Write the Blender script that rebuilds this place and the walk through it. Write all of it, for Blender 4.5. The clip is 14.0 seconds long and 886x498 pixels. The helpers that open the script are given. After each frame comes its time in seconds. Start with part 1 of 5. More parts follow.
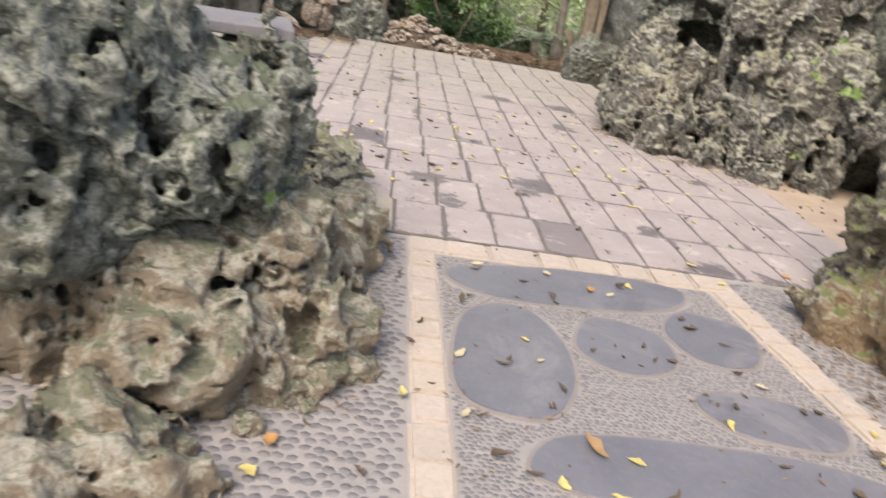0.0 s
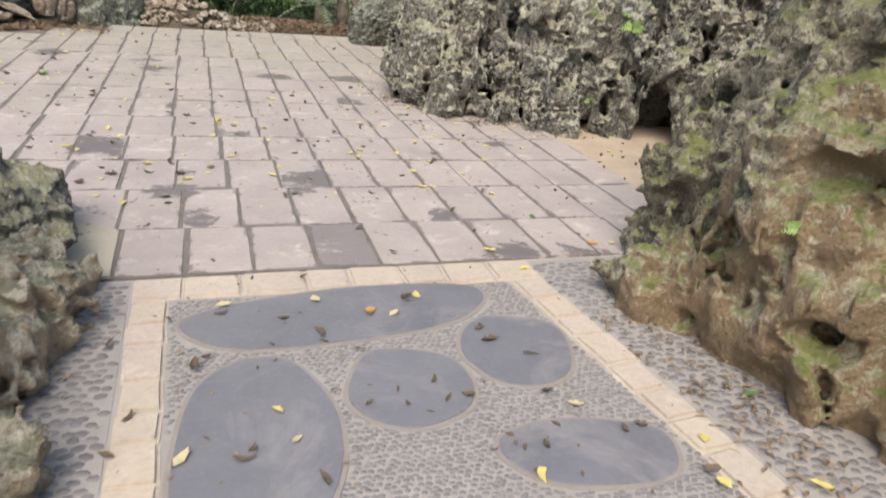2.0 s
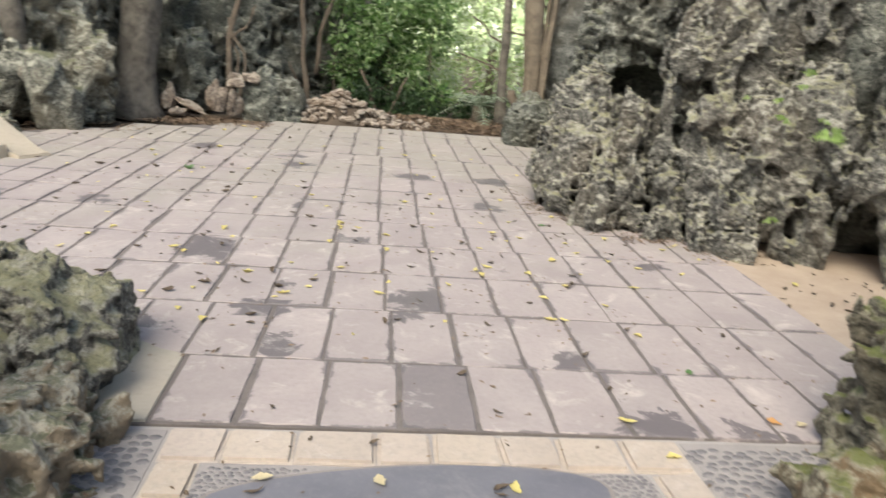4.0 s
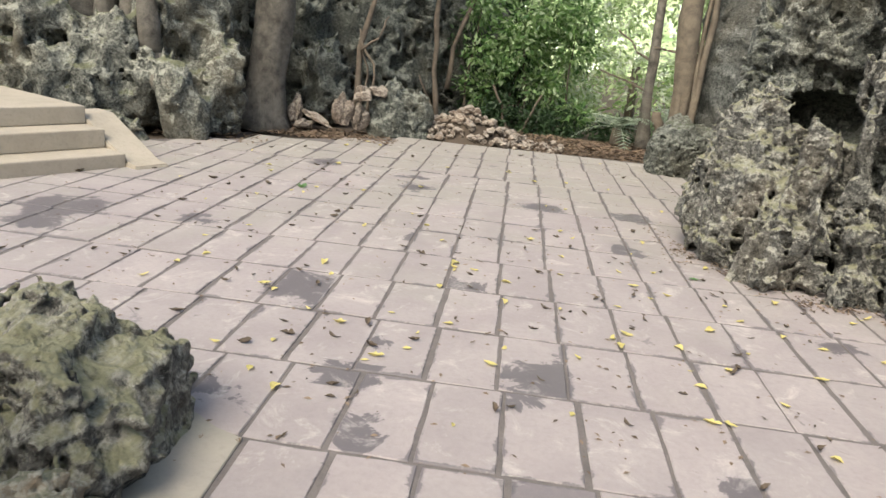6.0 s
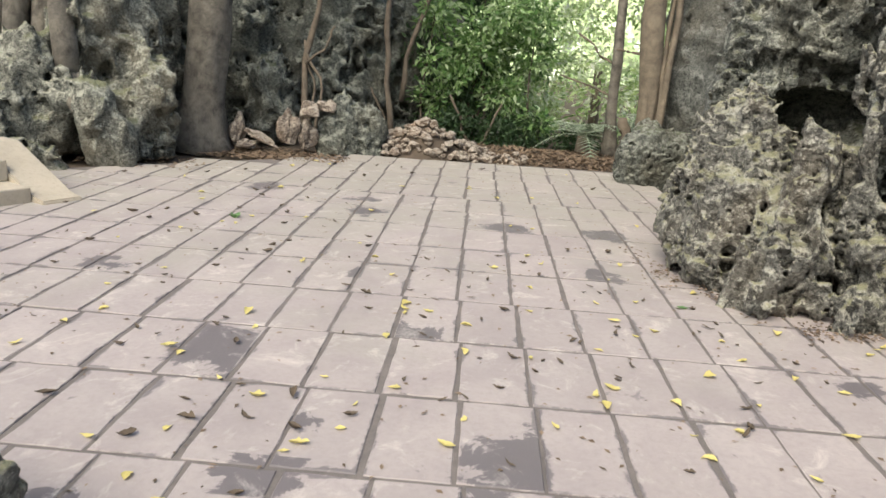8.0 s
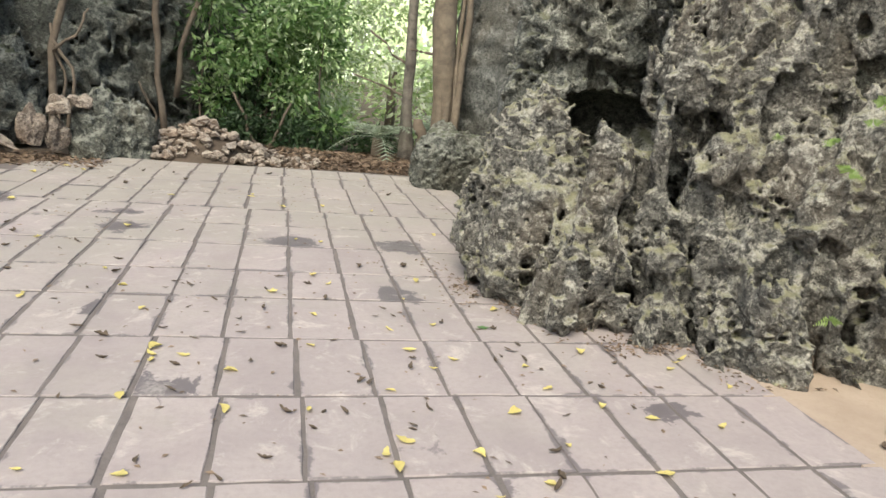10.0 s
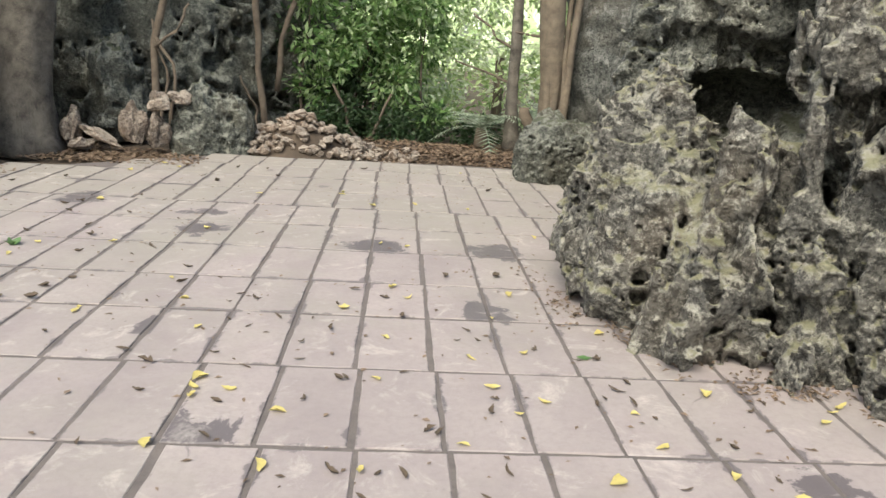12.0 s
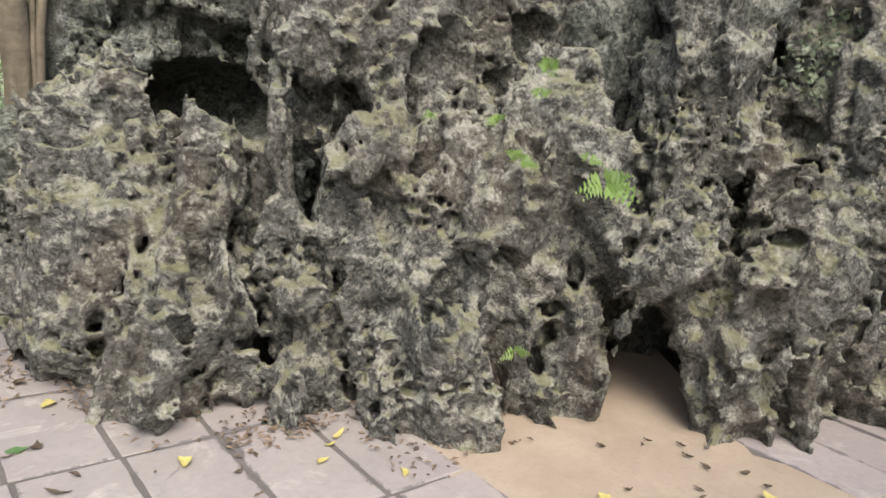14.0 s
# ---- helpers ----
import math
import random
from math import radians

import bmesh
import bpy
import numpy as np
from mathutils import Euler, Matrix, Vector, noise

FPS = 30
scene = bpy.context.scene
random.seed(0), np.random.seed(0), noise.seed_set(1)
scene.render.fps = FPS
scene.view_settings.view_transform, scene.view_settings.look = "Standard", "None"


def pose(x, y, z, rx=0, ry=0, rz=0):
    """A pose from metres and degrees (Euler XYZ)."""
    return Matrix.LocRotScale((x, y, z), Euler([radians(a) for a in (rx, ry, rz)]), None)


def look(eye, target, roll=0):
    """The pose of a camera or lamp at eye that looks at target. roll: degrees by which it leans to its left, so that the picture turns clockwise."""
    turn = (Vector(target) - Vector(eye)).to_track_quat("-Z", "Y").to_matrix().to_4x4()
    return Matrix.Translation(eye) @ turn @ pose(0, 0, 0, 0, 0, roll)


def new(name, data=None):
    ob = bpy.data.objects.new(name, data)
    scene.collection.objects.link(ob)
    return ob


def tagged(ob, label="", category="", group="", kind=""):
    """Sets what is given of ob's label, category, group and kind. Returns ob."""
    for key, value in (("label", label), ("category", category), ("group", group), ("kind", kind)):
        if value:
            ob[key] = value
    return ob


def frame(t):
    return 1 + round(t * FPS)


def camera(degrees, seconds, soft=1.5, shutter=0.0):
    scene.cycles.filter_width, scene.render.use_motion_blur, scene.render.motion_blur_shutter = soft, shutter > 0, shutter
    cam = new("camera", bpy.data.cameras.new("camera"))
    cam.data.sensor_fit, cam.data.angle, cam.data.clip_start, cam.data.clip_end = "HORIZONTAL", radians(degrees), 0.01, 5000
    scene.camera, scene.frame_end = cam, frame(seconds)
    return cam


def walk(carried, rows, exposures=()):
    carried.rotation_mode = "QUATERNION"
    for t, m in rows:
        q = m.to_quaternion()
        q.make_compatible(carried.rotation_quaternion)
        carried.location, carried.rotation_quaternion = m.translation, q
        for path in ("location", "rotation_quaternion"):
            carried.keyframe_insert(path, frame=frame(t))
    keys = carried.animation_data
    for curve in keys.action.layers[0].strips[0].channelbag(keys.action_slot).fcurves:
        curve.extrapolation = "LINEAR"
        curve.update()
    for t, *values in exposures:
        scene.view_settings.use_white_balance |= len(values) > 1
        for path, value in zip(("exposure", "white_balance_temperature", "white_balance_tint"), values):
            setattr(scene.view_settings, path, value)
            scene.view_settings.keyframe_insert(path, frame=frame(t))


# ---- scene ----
cam = camera(63.3, 14.0, 1.5, 0.3)
PATH = [
    (0, (0.313, 0.254, 1.485), (0.529, 2.097, 0.738), 10.3),
    (0.5, (0.486, 0.397, 1.462), (0.909, 2.151, 0.6), 8.2),
    (1, (0.642, 0.602, 1.454), (1.124, 2.269, 0.458), 7.3),
    (1.5, (0.72, 0.836, 1.467), (1.318, 2.51, 0.549), 5.1),
    (2, (0.843, 0.958, 1.478), (1.478, 2.687, 0.699), 5.5),
    (2.5, (0.974, 1.089, 1.498), (1.523, 2.917, 0.899), 6.9),
    (3, (1.063, 1.316, 1.456), (1.604, 3.139, 0.838), 5.0),
    (3.5, (1.146, 1.519, 1.457), (1.669, 3.358, 0.869), 5.1),
    (4, (1.218, 1.704, 1.432), (1.428, 3.609, 0.859), 4.9),
    (4.2, (1.232, 1.775, 1.431), (1.333, 3.692, 0.869), 5.4),
    (6.3, (1.24, 2.606, 1.41), (1.104, 4.52, 0.846), 5.7),
    (6.5, (1.232, 2.681, 1.4), (1.17, 4.605, 0.855), 6.3),
    (7, (1.206, 2.91, 1.39), (1.311, 4.852, 0.924), 7.2),
    (7.5, (1.231, 3.023, 1.367), (1.251, 4.949, 0.827), 5.3),
    (8, (1.302, 3.2, 1.369), (1.248, 5.128, 0.84), 3.8),
    (8.5, (1.346, 3.369, 1.354), (1.468, 5.311, 0.891), 5.3),
    (9, (1.382, 3.567, 1.329), (1.802, 5.475, 0.904), 5.7),
    (9.2, (1.402, 3.605, 1.325), (1.887, 5.492, 0.875), 5.8),
    (11.3, (1.595, 4.171, 1.307), (1.928, 6.072, 0.782), 3.9),
    (11.5, (1.616, 4.226, 1.294), (1.888, 6.132, 0.752), 3.4),
    (12, (1.701, 4.344, 1.301), (1.868, 6.262, 0.763), 3.8),
    (12.5, (1.827, 4.43, 1.297), (2.409, 6.284, 0.823), 7.1),
    (12.9, (1.921, 4.544, 1.303), (2.928, 6.224, 0.904), 6.8),
    (13, (1.949, 4.594, 1.302), (3.04, 6.227, 0.923), 6.1),
    (13.5, (2.068, 4.755, 1.292), (3.339, 6.252, 0.909), 6.8),
    (14, (2.259, 4.832, 1.275), (3.526, 6.314, 0.83), 5.5),
]
walk(cam, [(t, look(eye, target, roll)) for t, eye, target, roll in PATH],
     [(0.0, 0.64, 6900.0, 13.0), (1.2, 0.57, 6800.0, 11.0), (2.5, 0.55, 6800.0, 7.5), (12.0, 0.55, 6750.0, 6.5), (14.0, 0.57, 6550.0, 8.0)])

# ---- world and light ----
world = bpy.data.worlds.new("sky_world")
scene.world = world
world.use_nodes = True
wn = world.node_tree
sky = wn.nodes.new("ShaderNodeTexSky")
sky.sky_type, sky.sun_disc = "NISHITA", False
SUN_EL, SUN_AZ = 50.0, 208.0
sky.sun_elevation, sky.sun_rotation = radians(SUN_EL), radians(SUN_AZ)
sky.air_density, sky.dust_density, sky.ozone_density = 1.0, 4.0, 1.0
wn.nodes["Background"].inputs[1].default_value = 0.15
wn.links.new(sky.outputs[0], wn.nodes["Background"].inputs[0])
sun = new("sun", bpy.data.lights.new("sun", "SUN"))
sun.data.energy, sun.data.angle, sun.data.color = 1.85, radians(35), (1.0, 0.96, 0.90)
sun.matrix_world = look((0, 0, 12), (
    -math.cos(radians(SUN_EL)) * math.sin(radians(SUN_AZ)), -math.cos(radians(SUN_EL)) * math.cos(radians(SUN_AZ)), 12 - math.sin(radians(SUN_EL))))


# ---- node helpers ----
def mat(name, rough=0.8):
    m = bpy.data.materials.new(name)
    m.use_nodes = True
    b = m.node_tree.nodes["Principled BSDF"]
    b.inputs["Roughness"].default_value = rough
    return m, m.node_tree, b


def link(nt, a, b):
    nt.links.new(a, b)


def noise_tex(nt, vec, scale, detail=6, rough=0.6, dist=0.0):
    n = nt.nodes.new("ShaderNodeTexNoise")
    n.inputs["Scale"].default_value, n.inputs["Detail"].default_value = scale, detail
    n.inputs["Roughness"].default_value, n.inputs["Distortion"].default_value = rough, dist
    link(nt, vec, n.inputs["Vector"])
    return n.outputs["Fac"]


def voronoi(nt, vec, scale, feature="F1", out="Distance"):
    n = nt.nodes.new("ShaderNodeTexVoronoi")
    n.feature = feature
    n.inputs["Scale"].default_value = scale
    link(nt, vec, n.inputs["Vector"])
    return n.outputs[out]


def ramp(nt, fac, stops):
    r = nt.nodes.new("ShaderNodeValToRGB")
    el = r.color_ramp.elements
    while len(el) < len(stops):
        el.new(0.5)
    for e, (p, c) in zip(el, stops):
        e.position = p
        e.color = (c, c, c, 1) if isinstance(c, (int, float)) else (*c, 1)
    link(nt, fac, r.inputs[0])
    return r.outputs[0]


def mixc(nt, fac, a, b, mode="MIX"):
    m = nt.nodes.new("ShaderNodeMix")
    m.data_type, m.blend_type = "RGBA", mode
    for k, v in ((0, fac), (6, a), (7, b)):
        sock = m.inputs[k]
        if isinstance(v, (int, float)):
            sock.default_value = v if k == 0 else (v, v, v, 1)
        elif isinstance(v, tuple):
            sock.default_value = (*v, 1)
        else:
            link(nt, v, sock)
    return m.outputs[2]


def math_node(nt, op, a, b=0.0, clamp=False):
    m = nt.nodes.new("ShaderNodeMath")
    m.operation, m.use_clamp = op, clamp
    for i, v in enumerate((a, b)):
        if isinstance(v, (int, float)):
            m.inputs[i].default_value = v
        else:
            link(nt, v, m.inputs[i])
    return m.outputs[0]


def bump(nt, b, height, strength=0.5, dist=0.01):
    n = nt.nodes.new("ShaderNodeBump")
    n.inputs["Strength"].default_value, n.inputs["Distance"].default_value = strength, dist
    link(nt, height, n.inputs["Height"])
    link(nt, n.outputs[0], b.inputs["Normal"])


def where(nt):
    return nt.nodes.new("ShaderNodeNewGeometry").outputs["Position"]


def upness(nt):
    g = nt.nodes.new("ShaderNodeNewGeometry")
    s = nt.nodes.new("ShaderNodeSeparateXYZ")
    link(nt, g.outputs["Normal"], s.inputs[0])
    return s.outputs["Z"]


# ---- materials ----
def rock_material(name, dark, mid, pale, moss, moss_amount=0.5, tan=None, tan_at=0.5, tan_top=0.5, tan_y=None):
    m, nt, b = mat(name, 0.9)
    p = where(nt)
    n1 = noise_tex(nt, p, 3.0, 8, 0.65, 0.4)
    n2 = noise_tex(nt, p, 26.0, 8, 0.7, 0.6)
    n3 = noise_tex(nt, p, 62.0, 6, 0.72, 0.3)
    c = mixc(nt, ramp(nt, n2, [(0.42, 0.0), (0.56, 1.0)]), dark, mid)
    c = mixc(nt, ramp(nt, n3, [(0.52, 0.0), (0.72, 0.6)]), c, pale)
    c = mixc(nt, ramp(nt, noise_tex(nt, p, 1.3, 6, 0.6, 0.4), [(0.45, 0.0), (0.62, 0.55)]), c, mixc(nt, n2, tuple(v * k for v, k in zip(dark, (1.5, 1.2, 0.95))), tuple(v * k for v, k in zip(mid, (1.15, 0.98, 0.82)))))
    if tan:
        # bare clay-coloured stone, in streaks near the foot
        sep = nt.nodes.new("ShaderNodeSeparateXYZ")
        link(nt, p, sep.inputs[0])
        squash = nt.nodes.new("ShaderNodeMapping")
        squash.inputs["Scale"].default_value = (1.0, 1.0, 0.35)
        link(nt, p, squash.inputs["Vector"])
        low = math_node(nt, "MULTIPLY", math_node(nt, "SUBTRACT", tan_top, sep.outputs["Z"]), 0.35)
        if tan_y:
            # bared on one end of the rock only
            low = math_node(nt, "ADD", low, math_node(nt, "MULTIPLY", math_node(nt, "SUBTRACT", tan_y, sep.outputs["Y"]), 0.45))
        f = math_node(nt, "ADD", noise_tex(nt, squash.outputs[0], 3.4, 6, 0.65, 0.6), low)
        c = mixc(nt, ramp(nt, f, [(tan_at - 0.08, 0.0), (tan_at + 0.06, 0.85)]), c, mixc(nt, n2, tan, tuple(v * 0.45 for v in tan)))
    # pale lichen speckle, with top light painted in: upward faces go paler
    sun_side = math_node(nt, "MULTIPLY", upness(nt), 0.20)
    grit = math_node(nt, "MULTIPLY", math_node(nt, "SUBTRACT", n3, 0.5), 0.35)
    lichen_toplight = ramp(nt, math_node(nt, "ADD", math_node(nt, "ADD", noise_tex(nt, p, 13.0, 8, 0.74, 0.5), sun_side), grit), [(0.54, 0.0), (0.70, 0.9)])
    c = mixc(nt, lichen_toplight, c, pale)
    up = math_node(nt, "ADD", math_node(nt, "MULTIPLY", upness(nt), 0.55), n1)
    up = math_node(nt, "ADD", up, math_node(nt, "MULTIPLY", math_node(nt, "SUBTRACT", n2, 0.5), 0.6))
    c = mixc(nt, ramp(nt, up, [(1.10 - moss_amount * 0.6, 0.0), (1.42 - moss_amount * 0.6, 0.8)]), c, mixc(nt, n3, moss, tuple(v * 0.45 for v in moss)))
    link(nt, c, b.inputs["Base Color"])
    h = math_node(nt, "ADD", math_node(nt, "MULTIPLY", n2, 1.0), math_node(nt, "MULTIPLY", n3, 0.5))
    h = math_node(nt, "ADD", h, math_node(nt, "MULTIPLY", voronoi(nt, p, 46.0), 0.45))
    bump(nt, b, h, 1.0, 0.036)
    return m


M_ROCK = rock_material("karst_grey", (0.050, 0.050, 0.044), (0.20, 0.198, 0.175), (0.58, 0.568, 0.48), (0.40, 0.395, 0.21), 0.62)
# darker grey-green copy of the outcrop rock; tree shade is painted in
M_ROCK_R = rock_material("karst_rear_shaded", (0.042, 0.048, 0.042), (0.165, 0.175, 0.152), (0.46, 0.47, 0.40), (0.20, 0.215, 0.12), 0.45)
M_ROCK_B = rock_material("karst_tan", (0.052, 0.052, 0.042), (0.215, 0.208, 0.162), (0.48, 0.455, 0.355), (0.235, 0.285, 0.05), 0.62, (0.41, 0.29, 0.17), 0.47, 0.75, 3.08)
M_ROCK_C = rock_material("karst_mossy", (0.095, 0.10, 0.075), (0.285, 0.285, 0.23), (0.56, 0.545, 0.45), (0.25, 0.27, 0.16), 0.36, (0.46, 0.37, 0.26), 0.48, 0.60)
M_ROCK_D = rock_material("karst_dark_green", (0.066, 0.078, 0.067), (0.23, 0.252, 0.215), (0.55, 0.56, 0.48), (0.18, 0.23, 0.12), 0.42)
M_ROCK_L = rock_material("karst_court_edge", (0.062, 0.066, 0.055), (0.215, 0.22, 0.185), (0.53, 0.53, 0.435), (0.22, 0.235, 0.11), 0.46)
# darker karst copy for the back: shade is painted into its colour
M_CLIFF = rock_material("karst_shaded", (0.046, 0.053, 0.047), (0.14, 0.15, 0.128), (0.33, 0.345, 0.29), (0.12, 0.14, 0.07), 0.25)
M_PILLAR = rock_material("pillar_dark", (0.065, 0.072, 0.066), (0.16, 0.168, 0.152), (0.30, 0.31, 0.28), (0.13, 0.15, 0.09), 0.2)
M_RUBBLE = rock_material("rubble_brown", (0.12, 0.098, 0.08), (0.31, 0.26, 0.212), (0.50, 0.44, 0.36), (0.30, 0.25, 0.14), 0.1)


def paver_material(name, base, worn, stain, spots=()):
    m, nt, b = mat(name, 0.75)
    p = where(nt)
    rnd = nt.nodes.new("ShaderNodeObjectInfo").outputs["Random"]
    n1 = noise_tex(nt, p, 2.2, 7, 0.65, 0.3)
    n2 = noise_tex(nt, p, 34.0, 7, 0.7)
    n3 = noise_tex(nt, p, 180.0, 4, 0.7)
    c = mixc(nt, ramp(nt, n1, [(0.36, 0.0), (0.64, 1.0)]), base, worn)
    c = mixc(nt, 0.35, c, ramp(nt, rnd, [(0.0, (0.34, 0.30, 0.29)), (0.5, base), (1.0, (0.46, 0.40, 0.38))]))
    c = mixc(nt, ramp(nt, n2, [(0.45, 0.0), (0.75, 0.45)]), c, (0.27, 0.24, 0.23))
    c = mixc(nt, ramp(nt, n3, [(0.6, 0.0), (0.75, 0.5)]), c, (0.55, 0.50, 0.46))
    # thin green-grey film towards the trees
    spot = nt.nodes.new("ShaderNodeSeparateXYZ")
    link(nt, p, spot.inputs[0])
    film_at = math_node(nt, "ADD", noise_tex(nt, p, 0.9, 7, 0.65, 0.5), math_node(nt, "MULTIPLY", math_node(nt, "SUBTRACT", spot.outputs["Y"], 8.0), 0.055))
    c = mixc(nt, ramp(nt, film_at, [(0.42, 0.0), (0.70, 0.55)]), c, (0.335, 0.325, 0.265))
    wet = noise_tex(nt, p, 4.2, 8, 0.68, 0.5)
    blot = ramp(nt, noise_tex(nt, p, 2.4, 7, 0.66, 0.9), [(0.655, 0.0), (0.68, 0.6)])
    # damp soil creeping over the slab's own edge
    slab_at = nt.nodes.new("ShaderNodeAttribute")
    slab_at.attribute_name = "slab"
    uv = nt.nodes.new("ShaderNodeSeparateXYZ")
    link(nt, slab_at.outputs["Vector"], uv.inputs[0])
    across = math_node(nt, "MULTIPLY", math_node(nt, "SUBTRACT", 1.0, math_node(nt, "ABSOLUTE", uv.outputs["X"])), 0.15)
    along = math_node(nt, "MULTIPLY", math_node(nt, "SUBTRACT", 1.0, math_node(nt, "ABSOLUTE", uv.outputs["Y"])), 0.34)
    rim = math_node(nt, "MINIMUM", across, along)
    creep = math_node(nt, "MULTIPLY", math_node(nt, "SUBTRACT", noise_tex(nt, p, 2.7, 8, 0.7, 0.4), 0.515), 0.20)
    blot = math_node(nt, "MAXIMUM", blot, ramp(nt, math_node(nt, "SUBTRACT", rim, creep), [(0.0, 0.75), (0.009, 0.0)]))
    at = nt.nodes.new("ShaderNodeSeparateXYZ")
    link(nt, p, at.inputs[0])
    for sx, sy, sr, x0, x1, y0, y1 in spots:
        off = nt.nodes.new("ShaderNodeVectorMath")
        off.operation = "DISTANCE"
        off.inputs[1].default_value = (sx, sy, 0.0)
        link(nt, p, off.inputs[0])
        ragged = math_node(nt, "ADD", off.outputs["Value"], math_node(nt, "MULTIPLY", math_node(nt, "SUBTRACT", wet, 0.5), 0.75))
        patch = ramp(nt, ragged, [(sr * 0.95, 0.85), (sr * 1.05, 0.0)])
        # the damp stops at the slab's joints
        for axis, lo, hi in (("X", x0, x1), ("Y", y0, y1)):
            inside = math_node(nt, "COMPARE", at.outputs[axis], (lo + hi) / 2)
            inside.node.inputs[2].default_value = (hi - lo) / 2
            patch = math_node(nt, "MULTIPLY", patch, inside)
        blot = math_node(nt, "MAXIMUM", blot, patch)
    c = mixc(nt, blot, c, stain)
    chalk = ramp(nt, noise_tex(nt, p, 4.3, 9, 0.75, 0.6), [(0.555, 0.0), (0.70, 0.75)])
    c = mixc(nt, chalk, c, (0.60, 0.55, 0.50))
    link(nt, c, b.inputs["Base Color"])
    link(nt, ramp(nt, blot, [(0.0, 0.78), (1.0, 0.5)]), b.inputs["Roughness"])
    bump(nt, b, math_node(nt, "ADD", n2, math_node(nt, "MULTIPLY", n3, 0.6)), 0.35, 0.004)
    return m


WET_SPOTS = [(1.57, 5.42, 0.19, 1.30, 1.655, 5.28, 5.90), (1.40, 5.19, 0.11, 1.345, 1.66, 4.90, 5.27), (0.27, 6.20, 0.24, -0.02, 0.355, 5.91, 6.50),
             (0.79, 4.85, 0.14, 0.735, 1.05, 4.66, 5.27), (0.70, 5.26, 0.14, 0.42, 0.95, 5.12, 5.36), (0.75, 5.60, 0.07, 0.70, 1.00, 5.30, 5.90),
             (2.40, 4.12, 0.16, 2.05, 2.90, 4.00, 4.64), (2.78, 4.10, 0.11, 2.60, 3.20, 4.00, 4.64), (2.23, 4.74, 0.13, 2.00, 2.275, 4.64, 5.20),
             (1.04, 6.60, 0.14, 1.00, 1.31, 6.48, 7.10), (0.66, 7.50, 0.11, 0.36, 0.69, 7.11, 7.70), (1.66, 9.00, 0.16, 1.30, 2.00, 8.50, 9.40),
             (2.48, 8.95, 0.18, 2.00, 2.90, 8.50, 9.40), (2.23, 7.80, 0.11, 1.95, 2.50, 7.40, 8.20), (-1.80, 7.21, 0.30, -2.30, -1.30, 6.50, 7.60),
             (-1.74, 6.82, 0.22, -2.20, -1.30, 6.40, 7.12), (-0.88, 7.30, 0.12, -1.20, -0.60, 7.12, 7.70), (0.46, 9.25, 0.14, 0.05, 0.70, 8.90, 9.50),
             (0.36, 9.76, 0.12, 0.05, 0.70, 9.50, 10.1), (-0.65, 10.08, 0.18, -1.10, -0.30, 9.70, 10.5), (3.18, 6.32, 0.09, 2.90, 3.50, 6.00, 6.48), (0.14, 4.98, 0.10, -0.2, 0.43, 4.66, 5.27)]
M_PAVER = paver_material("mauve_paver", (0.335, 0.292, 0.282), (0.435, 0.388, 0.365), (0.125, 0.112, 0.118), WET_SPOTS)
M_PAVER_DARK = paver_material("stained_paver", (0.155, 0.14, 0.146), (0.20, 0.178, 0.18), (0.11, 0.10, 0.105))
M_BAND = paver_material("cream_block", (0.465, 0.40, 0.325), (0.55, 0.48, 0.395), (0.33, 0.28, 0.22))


def plain_material(name, a, b2, scale, rough=0.85, relief=0.004, speck=None, smear=None):
    m, nt, b = mat(name, rough)
    p = where(nt)
    n1 = noise_tex(nt, p, scale, 7, 0.65, 0.3)
    n2 = noise_tex(nt, p, scale * 14, 6, 0.7)
    c = mixc(nt, ramp(nt, n1, [(0.32, 0.0), (0.68, 1.0)]), a, b2)
    if smear:
        c = mixc(nt, ramp(nt, noise_tex(nt, p, 1.7, 9, 0.72, 0.8), [(0.52, 0.0), (0.70, 0.55)]), c, smear)
    c = mixc(nt, ramp(nt, n2, [(0.5, 0.0), (0.8, 0.55)]), c, speck or tuple(v * 0.55 for v in a))
    link(nt, c, b.inputs["Base Color"])
    bump(nt, b, math_node(nt, "ADD", n1, n2), 0.5, relief)
    return m


M_JOINT = plain_material("joint_soil", (0.135, 0.12, 0.112), (0.20, 0.176, 0.16), 6.0, 0.95, 0.006)
M_SOIL = plain_material("forest_soil", (0.065, 0.05, 0.036), (0.12, 0.092, 0.066), 1.3, 0.95, 0.03)
M_SAND = plain_material("tan_cement", (0.385, 0.305, 0.228), (0.47, 0.385, 0.298), 3.0, 0.9, 0.006, (0.34, 0.265, 0.18))
M_CEMENT = plain_material("grey_cement", (0.32, 0.30, 0.285), (0.39, 0.365, 0.345), 5.0, 0.85, 0.004, (0.46, 0.43, 0.40))
M_MORTAR = plain_material("pebble_mortar", (0.29, 0.272, 0.26), (0.345, 0.322, 0.305), 5.0, 0.9, 0.003, (0.38, 0.355, 0.335))
M_PATCH = plain_material("tan_patch", (0.37, 0.34, 0.285), (0.43, 0.39, 0.325), 2.6, 0.9, 0.005, (0.30, 0.28, 0.23), (0.34, 0.335, 0.26))
M_SLATE = plain_material("slate_plaster", (0.14, 0.142, 0.166), (0.19, 0.19, 0.214), 2.4, 0.5, 0.0015, (0.24, 0.235, 0.24), (0.36, 0.34, 0.33))
M_RIM = plain_material("buff_rim", (0.30, 0.268, 0.245), (0.25, 0.23, 0.22), 8.0, 0.85, 0.004)
M_STEP = plain_material("tan_step", (0.40, 0.352, 0.275), (0.49, 0.435, 0.345), 2.5, 0.85, 0.006, (0.27, 0.24, 0.19), (0.30, 0.27, 0.22))
